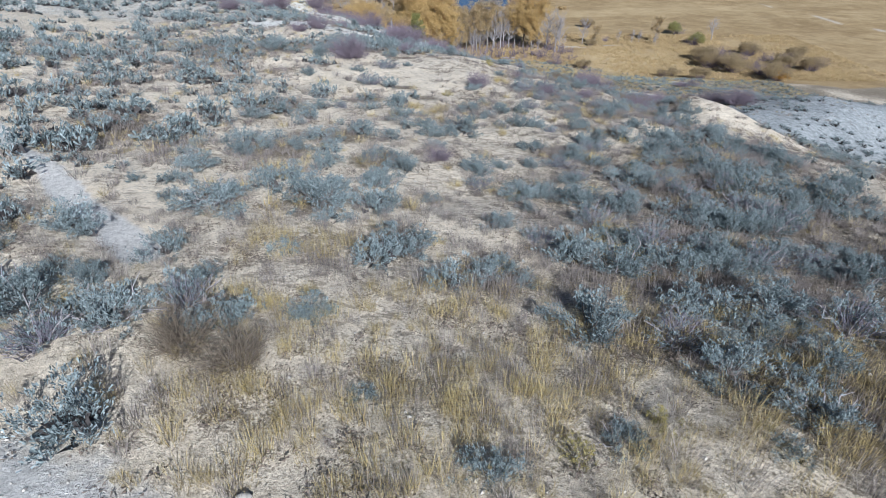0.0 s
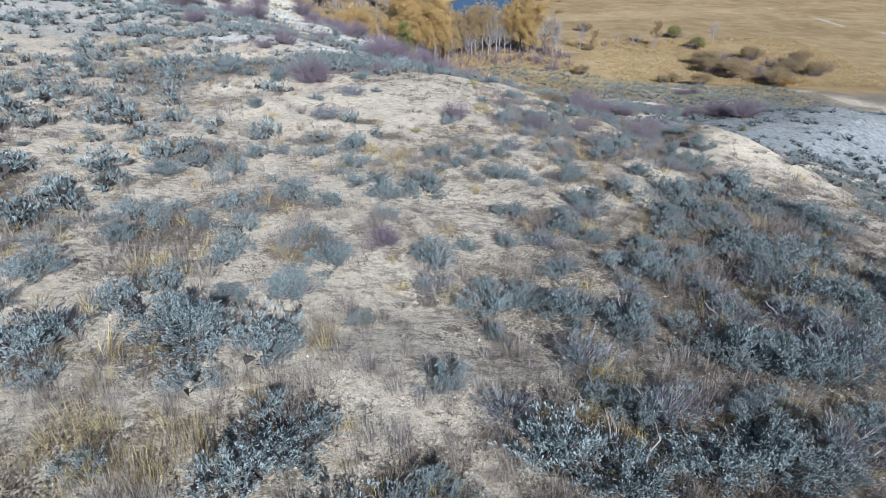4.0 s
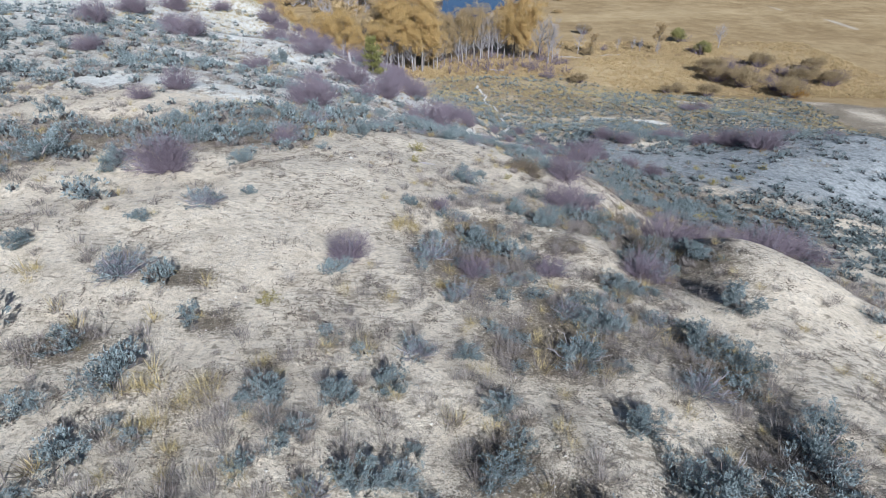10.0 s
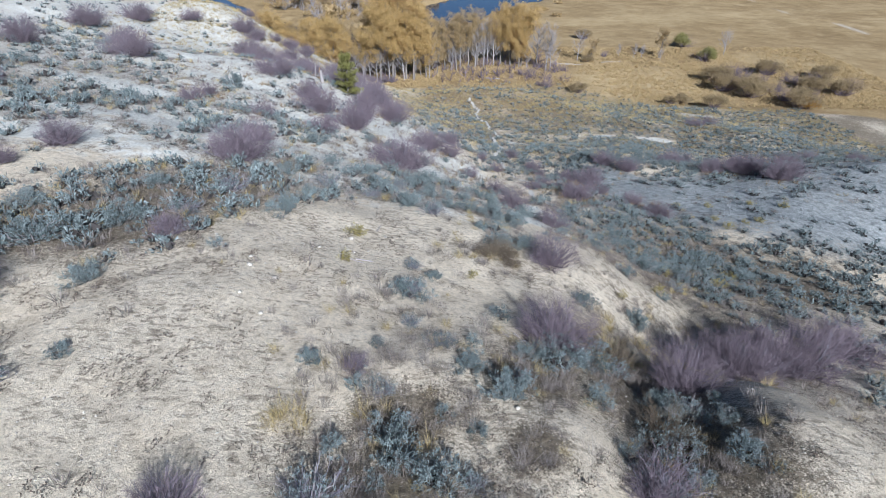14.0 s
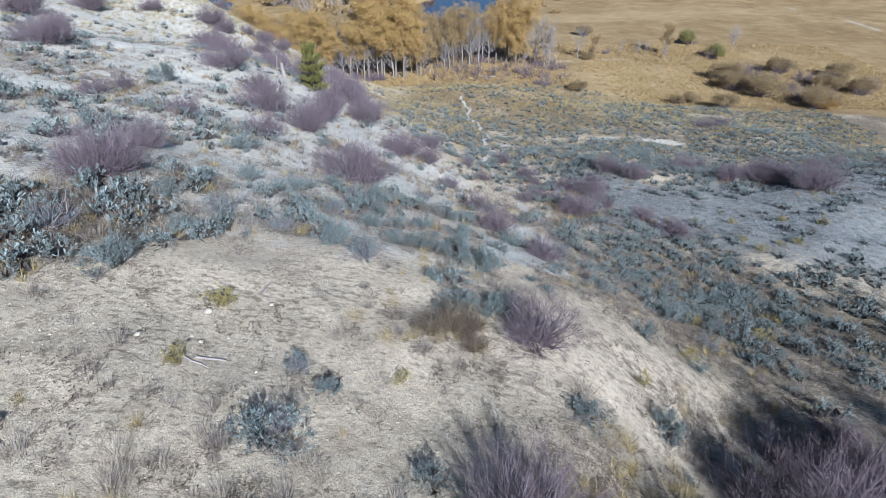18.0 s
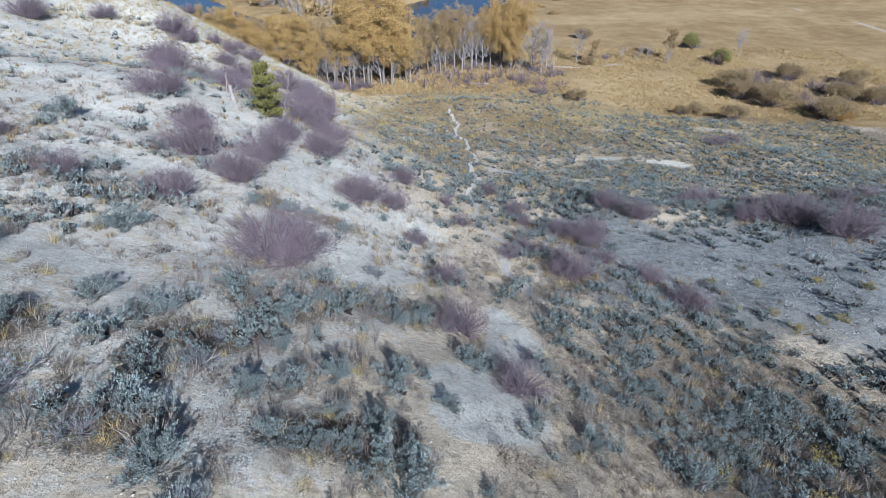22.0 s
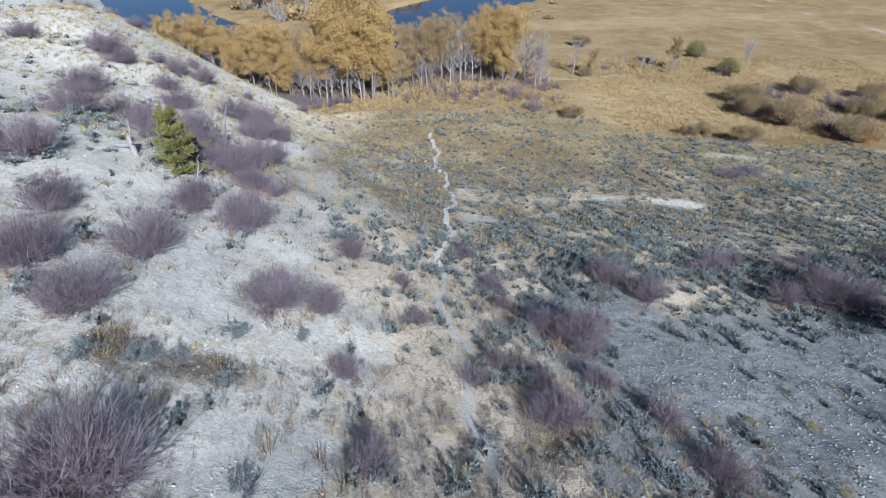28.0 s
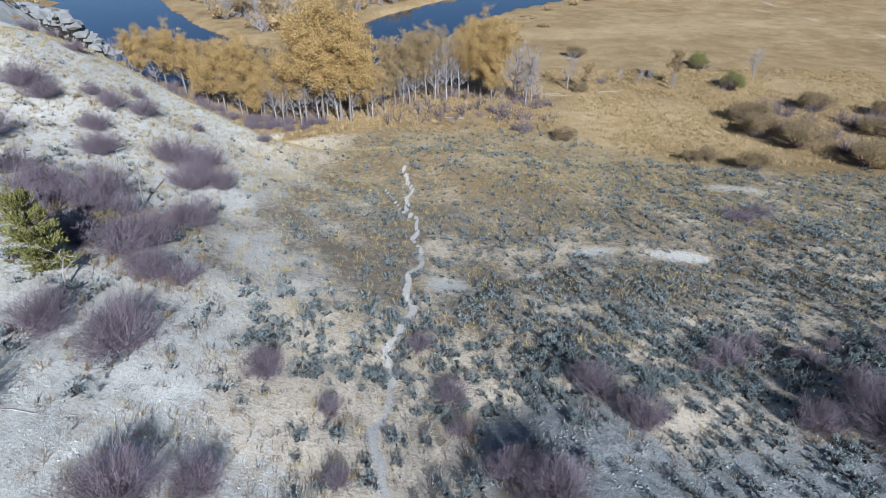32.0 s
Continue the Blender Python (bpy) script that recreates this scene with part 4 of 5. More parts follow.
def grass_density(x, y):
    d = 0.05 + 0.40 * np.clip(0.25 + 3.4 * fbm(x + 9, y - 40, 2.6, 3), 0, 1) + 0.5 * drift(x + 0.3, y - 0.2)
    d = d * (1 - 0.78 * np.clip(1.3 * ovals(x, y, BARE_SOIL), 0, 1))
    d = np.where((y > 38) & (y < 82) & (x > -16) & (x <= 4), np.maximum(d, 0.14 + 0.55 * drift(x - 7, y + 3)), d)
    d = np.where((y > 42) & (y < 64) & (x > 4) & (x < 15), np.maximum(d, 0.22 + 0.45 * drift(x + 3, y)), d)
    d = np.maximum(d, near(x, y, 0.3, 4.4, 3.4, 2.3, 0) * np.clip(0.36 + 3.6 * fbm(x, y, 1.1, 3), 0, 1))
    d = np.maximum(d, 0.75 * near(x, y, 3.5, 6.0, 3.5, 4.0, 0))
    d = np.maximum(d, 0.9 * near(x, y, 8.2, 24.2, 1.2, 3.0, 10))
    d = np.maximum(d, ovals(x, y, THICK_SAGE_A + THICK_SAGE_B))
    d = np.maximum(d, ovals(x, y, STRAW_BEDS))
    for bx, by, w in BUNCH_AT_A:
        d = np.maximum(d, 1.0 * near(x, y, bx, by, w * 0.6, w * 0.5, 0))
    d = np.maximum(d, 0.9 * litter_mask(x, y) * (y > 50))
    d = np.where(y > 76, np.maximum(d, 0.95), d)
    d = d * (1 - 0.80 * np.clip(crest_mask(x, y), 0, 1)) * (1 - 0.75 * shale_mask(x, y)) * (1 - np.where(y > 44, 0.12, 0.30) * clay_mask(x, y))
    d = d * (1 - white_patch(x, y) * np.where(y < 60, 0.88, 0.45))
    return d * (1 - np.clip(bare_mask(x, y) * 1.5, 0, 1)) * (1 - meadow_mask(x, y))


def build_grass():
    rng = np.random.default_rng(23)
    front_shapes = [grass_shape(rng, 0.10 + 0.02 * k, 0.27, 60, 0.0019) for k in range(6)]
    close_shapes = [spike_shape(rng, 0.09 + 0.02 * k, 0.27, 105, 0.0022) for k in range(6)]
    near_shapes = [spike_shape(rng, 0.08 + 0.015 * k, 0.27, 40, 0.0046) for k in range(6)]
    far_shapes = [spike_shape(rng, 0.20, 0.22, 16, 0.012) for k in range(6)]

    def straw_share(x, y):
        f = np.where(y < 5.5, 0.70, np.where(y > 60, 0.70 + 0.2 * np.clip((y - 72) / 10, 0, 1), 0.13))
        return np.maximum(f, 0.65 * ovals(x, y, STRAW_BEDS))

    for name, mat, label in (("straw_grass", M_STRAW, "tufts of straw-yellow dry bunchgrass"), ("grey_grass", M_GREY_GRASS, "tufts of grey-brown dead grass on bare soil")):
        straw = name == "straw_grass"

        def share(x, y):
            f = straw_share(x, y)
            return grass_density(x, y) * (f if straw else 1 - f)

        x, y = spots(rng, -8, 10, 1.4, 8, 40.0, share)
        V, F = scatter(front_shapes, np.stack([x, y, height(x, y), 0.40 + 0.6 * rng.random(len(x))], 1), rng)
        tagged(mesh_object(name, V, F, mat), label, "grass", kind="stuff")
        x, y = spots(rng, -16, 19, 8, 48, 20.0, share)
        close = (np.abs(x - 0.25 * y - 0.8) < 5.5) & (y < 36)
        for shapes, pick in ((close_shapes, close), (near_shapes, ~close)):
            a, b = x[pick], y[pick]
            V, F = scatter(shapes, np.stack([a, b, height(a, b), 0.40 + 0.7 * rng.random(len(a))], 1), rng)
            tagged(mesh_object(name, V, F, mat), label, "grass", kind="stuff")
        x, y = spots(rng, -26, 56, 48, 112, 8.5, share)
        V, F = scatter(far_shapes, np.stack([x, y, height(x, y), 0.6 + 0.7 * rng.random(len(x))], 1), rng)
        tagged(mesh_object(name, V, F, mat), label, "grass", kind="stuff")


build_grass()


def build_mats():
    """Low dark mats and dead stalks that speckle the bare soil."""
    rng = np.random.default_rng(29)
    shapes = []
    for k in range(6):
        n = 32
        at = np.stack([rng.normal(0, 0.075, n), rng.normal(0, 0.036, n), 0.03 * rng.random(n)], 1)
        w = np.stack([rng.normal(0, 1, n), rng.normal(0, 1, n), 0.2 + 0.6 * rng.random(n)], 1)
        shapes.append(wedges(at, w, 0.016 + 0.028 * rng.random(n), 0.005 + 0.003 * rng.random(n), rng))

    def dens(x, y):
        d = np.clip(0.30 + 3.2 * fbm(x - 4, y + 77, 1.1, 3), 0.06, 1) * (1 - 0.55 * clay_mask(x, y)) * (1 - 0.6 * shale_mask(x, y))
        return d * (1 - np.clip(bare_mask(x, y) * 1.2, 0, 1))

    x, y = spots(rng, -10, 15, 1.5, 36, 34.0, dens)
    x2, y2 = spots(rng, -12, 24, 36, 64, 9.0, dens)
    x, y = np.concatenate([x, x2]), np.concatenate([y, y2])
    s = 0.55 + 1.0 * rng.random(len(x)) ** 2
    s = np.where(y > 34, s * 1.4, s)
    V, F = scatter(shapes, np.stack([x, y, height(x, y), s], 1), rng)
    tagged(mesh_object("low_mat_plants", V, F, M_FORB), "low dark dead mat plants speckling the pale soil", "ground plants", kind="stuff")


build_mats()


def stone_shape(rng, rough=0.28):
    """A rounded, uneven stone of about one metre, from a squashed ball pushed in and out."""
    bm = bmesh.new()
    bmesh.ops.create_icosphere(bm, subdivisions=1, radius=0.5)
    flat = 0.5 + 0.25 * rng.random()
    for v in bm.verts:
        v.co *= 1 + rng.normal(0, rough) * 0.5
        v.co.z *= flat
    V = np.array([v.co[:] for v in bm.verts])
    F = np.array([[v.index for v in f.verts] for f in bm.faces])
    bm.free()
    return V, F


def build_stones():
    rng = np.random.default_rng(37)
    base = np.array([(0.5, 0, 0), (-0.5, 0, 0), (0, 0.5, 0), (0, -0.5, 0), (0, 0, 0.34), (0, 0, -0.34)])
    sides = np.array([(0, 2, 4), (2, 1, 4), (1, 3, 4), (3, 0, 4), (2, 0, 5), (1, 2, 5), (3, 1, 5), (0, 3, 5)])
    shapes = [(base * (0.75 + 0.5 * rng.random((6, 1))) + rng.normal(0, 0.05, (6, 3)), sides) for k in range(10)]

    def dens(x, y):
        return np.clip(0.28 + 0.8 * shale_mask(x, y) + 0.5 * bare_mask(x, y) + 0.35 * crest_mask(x, y) + 0.55 * clay_mask(x, y) * (y > 40), 0, 1) * (1 - meadow_mask(x, y))

    x, y = spots(rng, -9, 15, 1.5, 42, 60.0, dens)
    x2, y2 = spots(rng, -12, 34, 42, 72, 18.0, dens)
    x3, y3 = spots(rng, -2, 13, 38, 58, 26.0, lambda a, b: np.clip(0.45 + 1.5 * fbm(a, b, 2.5, 3), 0.1, 1))
    x4, y4 = spots(rng, 11, 27, 43, 60, 34.0, lambda a, b: shale_mask(a, b))
    x, y = np.concatenate([x, x2, x3]), np.concatenate([y, y2, y3])
    grey = shale_mask(x, y) > 0.55
    x4, y4 = np.concatenate([x4, x[grey]]), np.concatenate([y4, y[grey]])
    x, y = x[~grey], y[~grey]
    s = 0.012 + 0.045 * rng.random(len(x)) ** 4
    s = np.where(y > 42, s * 1.8, s)
    V, F = scatter(shapes, np.stack([x, y, height(x, y) + s * 0.1, s], 1), rng)
    tagged(mesh_object("pebbles", V, F, M_STONE), "loose pale stones and gravel on the slope", "stones", kind="stuff")
    s = 0.03 + 0.10 * rng.random(len(x4)) ** 4
    V, F = scatter(shapes, np.stack([x4, y4, height(x4, y4) + s * 0.1, s], 1), rng)
    tagged(mesh_object("shale_gravel", V, F, M_SHALE_STONE), "loose blue-grey shale chips on the mound", "stones", kind="stuff")
    kinds = []
    for k, (sx, sy, w) in enumerate(((0.4, 26.6, 0.22), (0.3, 27.0, 0.18), (1.0, 26.2, 0.20), (1.1, 24.9, 0.15), (6.5, 24.8, 0.24), (2.1, 29.0, 0.22), (2.9, 29.5, 0.16), (-1.5, 2.6, 0.22),
                                     (1.8, 3.7, 0.10), (2.3, 28.2, 0.14), (1.5, 28.1, 0.16), (2.6, 28.4, 0.12), (0.6, 25.4, 0.13), (5.6, 23.0, 0.13), (7.2, 22.2, 0.12))):
        if k < 4:
            v, f = stone_shape(rng, 0.34)
            kinds.append(tagged(mesh_object("stone", v, f, M_STONE, smooth=True), "rounded tan stone lying on the bare soil", "stone", "stones on the ridge"))
        put(kinds, k, stand(sx, sy, w * 0.75, rng, -0.005))


build_stones()


TALUS_SHRUBS = [(-31, 103, 2.5), (-17.1, 80.5, 3.0), (-15.6, 80, 2.6), (-14.6, 83.6, 1.6), (-13, 83, 2.2), (-11.6, 84.4, 2.4), (-6.8, 77, 2.6), (-5.4, 78.6, 2.6), (-11.8, 78.3, 2.2), (-4.2, 73.6, 2.6), (-3, 75, 2.4),
                (3.3, 50.6, 2.4), (-1.2, 56, 2.2), (-13.9, 88.2, 1.4), (-5, 91, 1.4), (-9, 87, 1.2), (-20, 92, 1.8), (-25, 97, 1.6), (-9.5, 74.5, 2.6), (8.0, 52.8, 1.0), (28.0, 53.0, 3.0)]


def build_leafless():
    rng = np.random.default_rng(31)
    small, big, row = [], [], []

    def shrub(label, tall, stems, twigs, thick):
        bush = thing("leafless_shrub", label, "shrub", "leafless shrubs on the slope")
        mesh_object("branchwork", *twig_shape(rng, 0.46, tall * 1.02, 15, 5, thick * 1.9), M_VIOLET, parent=bush)
        mesh_object("twig_crown", *twig_shape(rng, 0.5, tall, stems, twigs, thick), M_PURPLE, parent=bush)
        return bush

    for k in range(5):
        small.append(shrub("leafless shrub of purplish-brown twigs", 0.54, 110, 18, 0.0050))
    for k in range(4):
        row.append(shrub("leafless shrub of purplish-brown twigs", 0.54, 90, 15, 0.0056))
        big.append(shrub("large leafless shrub, a dome of purple-grey twigs", 0.52, 170, 22, 0.0038))
    a = b = c = 0
    bases = LEAFLESS_AT_A + LEAFLESS_AT_B + LEAFLESS_AT_C + TALUS_SHRUBS
    for x, y, w in LEAFLESS_AT_A + LEAFLESS_AT_B + LEAFLESS_AT_C + TALUS_SHRUBS:
        if w > 1.5:
            put(big, b, stand(x, y, w * 1.02, rng, 0.05, 0.85 + 0.25 * rng.random()))
            b += 1
        else:
            put(small, a, stand(x, y, w * 1.02, rng, 0.03, 0.9 + 0.3 * rng.random()))
            a += 1
    # rows of bare shrubs behind the grey mound, along the gully and in the draw on the left slope
    for line, count, wid in (([(20, 60), (28, 62), (38, 62), (46, 61.5)], 18, 1.5), ([(9.0, 25.5), (12, 28), (16, 30.5)], 8, 1.5), ([(-9.5, 69), (-5.5, 65.5), (-1.5, 62.8)], 13, 1.9), ([(11, 46), (12.5, 51), (13.5, 56)], 8, 1.2),
                             ([(-5, 109.5), (-12, 110.5), (-18, 115), (-26, 122), (-38, 131)], 34, 2.1), ([(-6.0, 63.5), (-2.5, 61.5), (0.3, 60.2)], 8, 1.7), ([(33, 80), (37, 80.5)], 3, 1.6)):
        for k in range(count):
            u = rng.random() * (len(line) - 1)
            i = min(int(u), len(line) - 2)
            px = line[i][0] + (line[i + 1][0] - line[i][0]) * (u - i) + rng.normal(0, 1.1 if count > 20 else 0.7)
            py = line[i][1] + (line[i + 1][1] - line[i][1]) * (u - i) + rng.normal(0, 1.1 if count > 20 else 0.7)
            put(row, c, stand(px, py, wid * (0.7 + 0.6 * rng.random()), rng, 0.05, 0.8 + 0.3 * rng.random()))
            c += 1
            bases.append((px, py, wid))
    # russet grass that grows round the foot of the shrubs
    tufts = [spike_shape(rng, 0.16, 0.34, 26, 0.009) for k in range(5)]
    at = [(x + w * 0.55 * rng.normal(), y + w * 0.55 * rng.normal()) for x, y, w in bases if 40 < y < 92 for k in range(11)]
    x, y = np.array(at).T
    V, F = scatter(tufts, np.stack([x, y, height(x, y), 0.5 + 0.7 * rng.random(len(x))], 1), rng)
    tagged(mesh_object("russet_grass", V, F, M_RUSSET), "russet dry grass round the foot of leafless shrubs", "grass", kind="stuff")


build_leafless()


def build_odd_shrubs():
    rng = np.random.default_rng(41)
    for k, (x, y, w) in enumerate(RABBITBRUSH_AT_A + [(1.1, 3.0, 0.32), (1.9, 3.4, 0.3), (12.0, 33.0, 0.5), (15.5, 35.5, 0.6), (17.0, 37.5, 0.6), (13.5, 36.0, 0.5), (22.0, 44.3, 0.5), (21.2, 44.4, 0.45), (20.0, 43.8, 0.6), (19.8, 45.1, 0.45), (20.6, 47.7, 0.5), (24.9, 47.1, 0.6), (23.2, 47.8, 0.5), (18.8, 48.0, 0.45), (17.3, 45.9, 0.5)]):
        bush = thing("rabbitbrush", "yellow-green rabbitbrush gone to seed", "shrub", "rabbitbrush on the hillside")
        fol, wood = sage_shape(rng, 0.5, 0.55, 150, 9, 8, 0.055)
        mesh_object("woody_base", *wood, M_SAGE_WOOD, parent=bush)
        mesh_object("foliage", *fol, M_RABBIT, parent=bush)
        bush.matrix_basis = stand(x, y, w * 1.2, rng)
    for x, y, w in BROWN_AT_A + [(6.2, 29.9, 0.9), (5.5, 29.4, 0.7), (6.2, 29.4, 0.75), (8.1, 23.0, 1.2), (7.9, 25.4, 1.3), (-2.6, 4.3, 0.9), (-2.0, 4.1, 0.8)]:
        ob = mesh_object("brown_brush", *twig_shape(rng, 0.5, 0.5, 110, 11, 0.0052), M_BROWN_TWIG)
        tagged(ob, "dense dark brown dead brush on the slope", "shrub")
        ob.matrix_basis = stand(x, y, w, rng)
    # the conifer on the left slope, with a dead snag beside it
    tree = thing("conifer", "small yellow-green juniper on the chalky slope", "tree")
    s = np.linspace(0, 1, 6)[:, None]
    paths = [(np.array([0, 0, 3.0]) * s, 0.07 * (1.1 - s[:, 0]), None)]
    at, way = [], []
    for k in range(170):
        g = rng.integers(5)
        z = paths[0][0][g][2]
        a = rng.random() * 2 * math.pi
        r = (0.85 * (1.05 - (z / 3.1) ** 1.5) + 0.08) * (0.6 + 0.5 * rng.random())
        tip = np.array([r * math.cos(a), r * math.sin(a), z + 0.15 + 0.45 * rng.random()])
        paths.append((np.stack([paths[0][0][g], (paths[0][0][g] + tip) / 2 - [0, 0, 0.05], tip]), np.array([0.015, 0.012, 0.005]), (0, g)))
        for j in range(62):
            u = 0.3 + 0.75 * rng.random()
            at.append(paths[0][0][g] * (1 - u) + tip * u + rng.normal(0, 0.05, 3))
            way.append((tip - paths[0][0][g]) + rng.normal(0, 0.4, 3) + [0, 0, 0.5])
    mesh_object("trunk", *tubes(paths, 4), M_BARK, parent=tree)
    mesh_object("crown", *leaves(np.array(at), np.array(way), 0.15 * (0.7 + 0.6 * rng.random(len(at))), np.full(len(at), 0.02), rng), M_CONIFER, parent=tree)
    tree.matrix_basis = stand(CONIFER_AT_A[0][0] + 0.35, CONIFER_AT_A[0][1], 1.0, rng, 0.05)
    for x, y, h, lean in ((-5.4, 60.3, 1.7, 0.1), (-1.8, 58.2, 1.6, -0.15), (-6.4, 70.0, 2.0, 0.2), (-4.4, 68.5, 2.4, 0.3)):
        p = [(np.array([lean, 0.05, 1.0]) * s + rng.normal(0, 0.03, (6, 3)) * s, 0.022 * (1.1 - 0.8 * s[:, 0]), None)]
        for k in range(9):
            g = 2 + rng.integers(4)
            q = p[0][0][g]
            w = rng.normal(0, 0.7, 3) + [0, 0, 0.3]
            p.append((np.stack([q, q + w * 0.12, q + w * 0.26 + rng.normal(0, 0.03, 3)]), np.array([0.010, 0.008, 0.003]), (0, g)))
        ob = tagged(mesh_object("dead_snag", *tubes(p, 5), M_GREY_TWIG, smooth=True), "bare weathered grey snag among leafless shrubs", "dead tree")
        ob.matrix_basis = stand(x, y, h, rng, 0.05)

    snag = thing("broken_snag", "broken grey snag with an orange torn face", "dead tree")
    k = np.linspace(0, 1, 7)[:, None]
    stump = mesh_object("stump", *tubes([(np.array([0.12, 0.0, 1.25]) * k + rng.normal(0, 0.02, (7, 3)), 0.17 * (1.15 - 0.45 * k[:, 0]), None)], 9), M_GREY_TWIG, smooth=True, parent=snag)
    mesh_object("torn_face", *tubes([(np.array([0.12, -0.07, 1.5]) * k + rng.normal(0, 0.02, (7, 3)) + [0, -0.07, 0.12], 0.10 * (1.1 - 0.95 * k[:, 0]), None)], 7), M_BROKEN_WOOD, parent=stump)
    for turn, up in ((200, 0.15), (330, 0.3), (170, -0.05), (60, 0.5)):
        w = np.array([math.cos(radians(turn)), math.sin(radians(turn)), up])
        mesh_object("dead_limb", *tubes([(np.array([0.08, 0, 0.75]) + w * 1.3 * k + rng.normal(0, 0.04, (7, 3)) * k, 0.035 * (1.1 - 0.9 * k[:, 0]), None)], 5), M_GREY_TWIG, parent=snag)
    snag.matrix_basis = stand(-4.6, 59.0, 0.8, rng, 0.1)


build_odd_shrubs()


def build_wood():
    """Driftwood: fallen logs, a weathered post and short branches."""
    rng = np.random.default_rng(43)
    s = np.linspace(0, 1, 5)[:, None]
    for x, y, ln, turn, r, label in ((2.6, 27.8, 0.40, 3, 0.02, "short weathered fence post lying on pale soil"), (2.7, 29.9, 0.40, 80, 0.02, "short weathered stick on the bare ridge"),
                                     (27.2, 122.7, 5.0, 4, 0.09, "pale fallen log at the edge of the meadow"), (26.2, 123.4, 4.0, -3, 0.08, "pale fallen log at the edge of the meadow"),
                                     (35.0, 124.0, 4.0, 6, 0.07, "pale fallen log at the edge of the meadow"), (12.5, 113.0, 2.4, 170, 0.12, "pale fallen log at the edge of the grove"),
                                     (0.6, 52.6, 2.0, 15, 0.025, "bleached fallen branch across the slope"), (2.4, 27.7, 0.5, -20, 0.015, "thin dead stick on the bare ridge")):
        pts = np.array([ln, 0, 0]) * (s - 0.5) + rng.normal(0, 0.012 * ln, (5, 3))
        ob = mesh_object("fallen_log" if ln > 1 else "stick", *tubes([(pts, r * (1.0 - 0.35 * s[:, 0]), None)], 7), M_PALE_WOOD if ln > 3 else M_GREY_TWIG, smooth=True)
        tagged(ob, label, "log" if ln > 1 else "stick")
        a = radians(turn)
        z0, z1 = float(height(x - ln / 2 * math.cos(a), y - ln / 2 * math.sin(a))), float(height(x + ln / 2 * math.cos(a), y + ln / 2 * math.sin(a)))
        ob.matrix_basis = pose(x, y, max((z0 + z1) / 2, float(height(x, y))) + r * 0.6, 0, -math.degrees(math.atan2(z1 - z0, ln)), 0) if turn == 0 else (
            pose(x, y, max((z0 + z1) / 2, float(height(x, y))) + r * 0.6, 0, 0, turn) @ pose(0, 0, 0, 0, -math.degrees(math.atan2(z1 - z0, ln)), 0))


build_wood()


def tree_shape(rng, tall, wide, leaf_n, bare=False):
    """A cottonwood: trunk, rising limbs, twigs, and a crown of leaf clumps with gaps."""
    paths, ends = [], []
    s = np.linspace(0, 1, 8)[:, None]
    bend = rng.normal(0, 0.45, 3) * [1, 1, 0]
    trunk = np.array([0, 0, tall * 0.84]) * s + bend * s * s * 1.5 + rng.normal(0, 0.08, (8, 3)) * s
    paths.append((trunk, 0.17 * tall / 10 * (1.08 - 0.88 * s[:, 0]), None))
    for k in range(22):
        g = 2 + rng.integers(5)
        q, f = trunk[g], g / 7
        a = k * 2.4 + rng.normal(0, 0.4)
        reach = wide * (0.40 + 0.65 * rng.random()) * (1.15 - 0.95 * abs(f - 0.45))
        tip = q + np.array([reach * math.cos(a), reach * math.sin(a), tall * (0.13 + 0.20 * rng.random())])
        tip[2] = min(tip[2], tall * 0.97)
        u = np.linspace(0, 1, 4)[:, None]
        limb = q + (tip - q) * u + np.array([0, 0, -0.3]) * u * (1 - u) * 3 + rng.normal(0, 0.14, (4, 3)) * u
        paths.append((limb, 0.058 * tall / 10 * (1.05 - 0.85 * u[:, 0]), (0, g)))
        at_limb = len(paths) - 1
        for j in range(26 if bare else 9):
            w = rng.normal(0, 0.5, 3) + (tip - q) / np.linalg.norm(tip - q) + [0, 0, 0.6]
            w /= np.linalg.norm(w)
            i = 1 + rng.integers(3)
            b = limb[i]
            e = b + w * tall * (0.07 + 0.09 * rng.random())
            paths.append((np.stack([b, (b + e) / 2 + rng.normal(0, 0.08, 3), e]), (0.012 if bare else 0.017) * tall / 10 * np.array([1, 0.7, 0.35]), (at_limb, i)))
            ends.append(e)
            ends.append((b + e) / 2)
    ends = np.array(ends + [trunk[-1], trunk[-2], trunk[-1]])
    wood = tubes(paths, 4)
    if bare:
        return wood, None
    pick = rng.integers(len(ends), size=leaf_n // 40)
    c = ends[pick] + rng.normal(0, 0.22, (len(pick), 3))
    at = np.repeat(c, 40, 0) + rng.normal(0, 0.23, (len(pick) * 40, 3)) * [1, 1, 0.8]
    ln = 0.128 * (0.6 + 0.8 * rng.random(len(at)))
    return wood, leaves(at, rng.normal(size=at.shape) + [0, 0, -0.2], ln, ln * 0.42, rng)


GROVE_GOLD = [(-6.1, 111.6, 10.7), (-4.1, 112.4, 12.9), (-2.0, 113.0, 13.4), (-0.7, 112.4, 11.5), (1.3, 114.1, 7.9), (-5.9, 116.4, 12.1), (-0.6, 117.2, 10.4), (-8.9, 112.9, 7.5), (-18.1, 116.7, 8.6), (-14.3, 114.0, 8.8), (-21.5, 119.9, 7.2),
              (-26.3, 124.3, 9.0), (-30.2, 127.1, 7.9), (-34.7, 129.2, 7.5), (-12.1, 112.9, 6.6), (16.3, 122.0, 10.4), (18.3, 121.9, 10.0), (14.6, 123.0, 8.2), (17.7, 120.4, 6.7), (-3.8, 117.8, 12.3), (-26.7, 128.5, 7.2), (-16.5, 119.5, 8.0)]
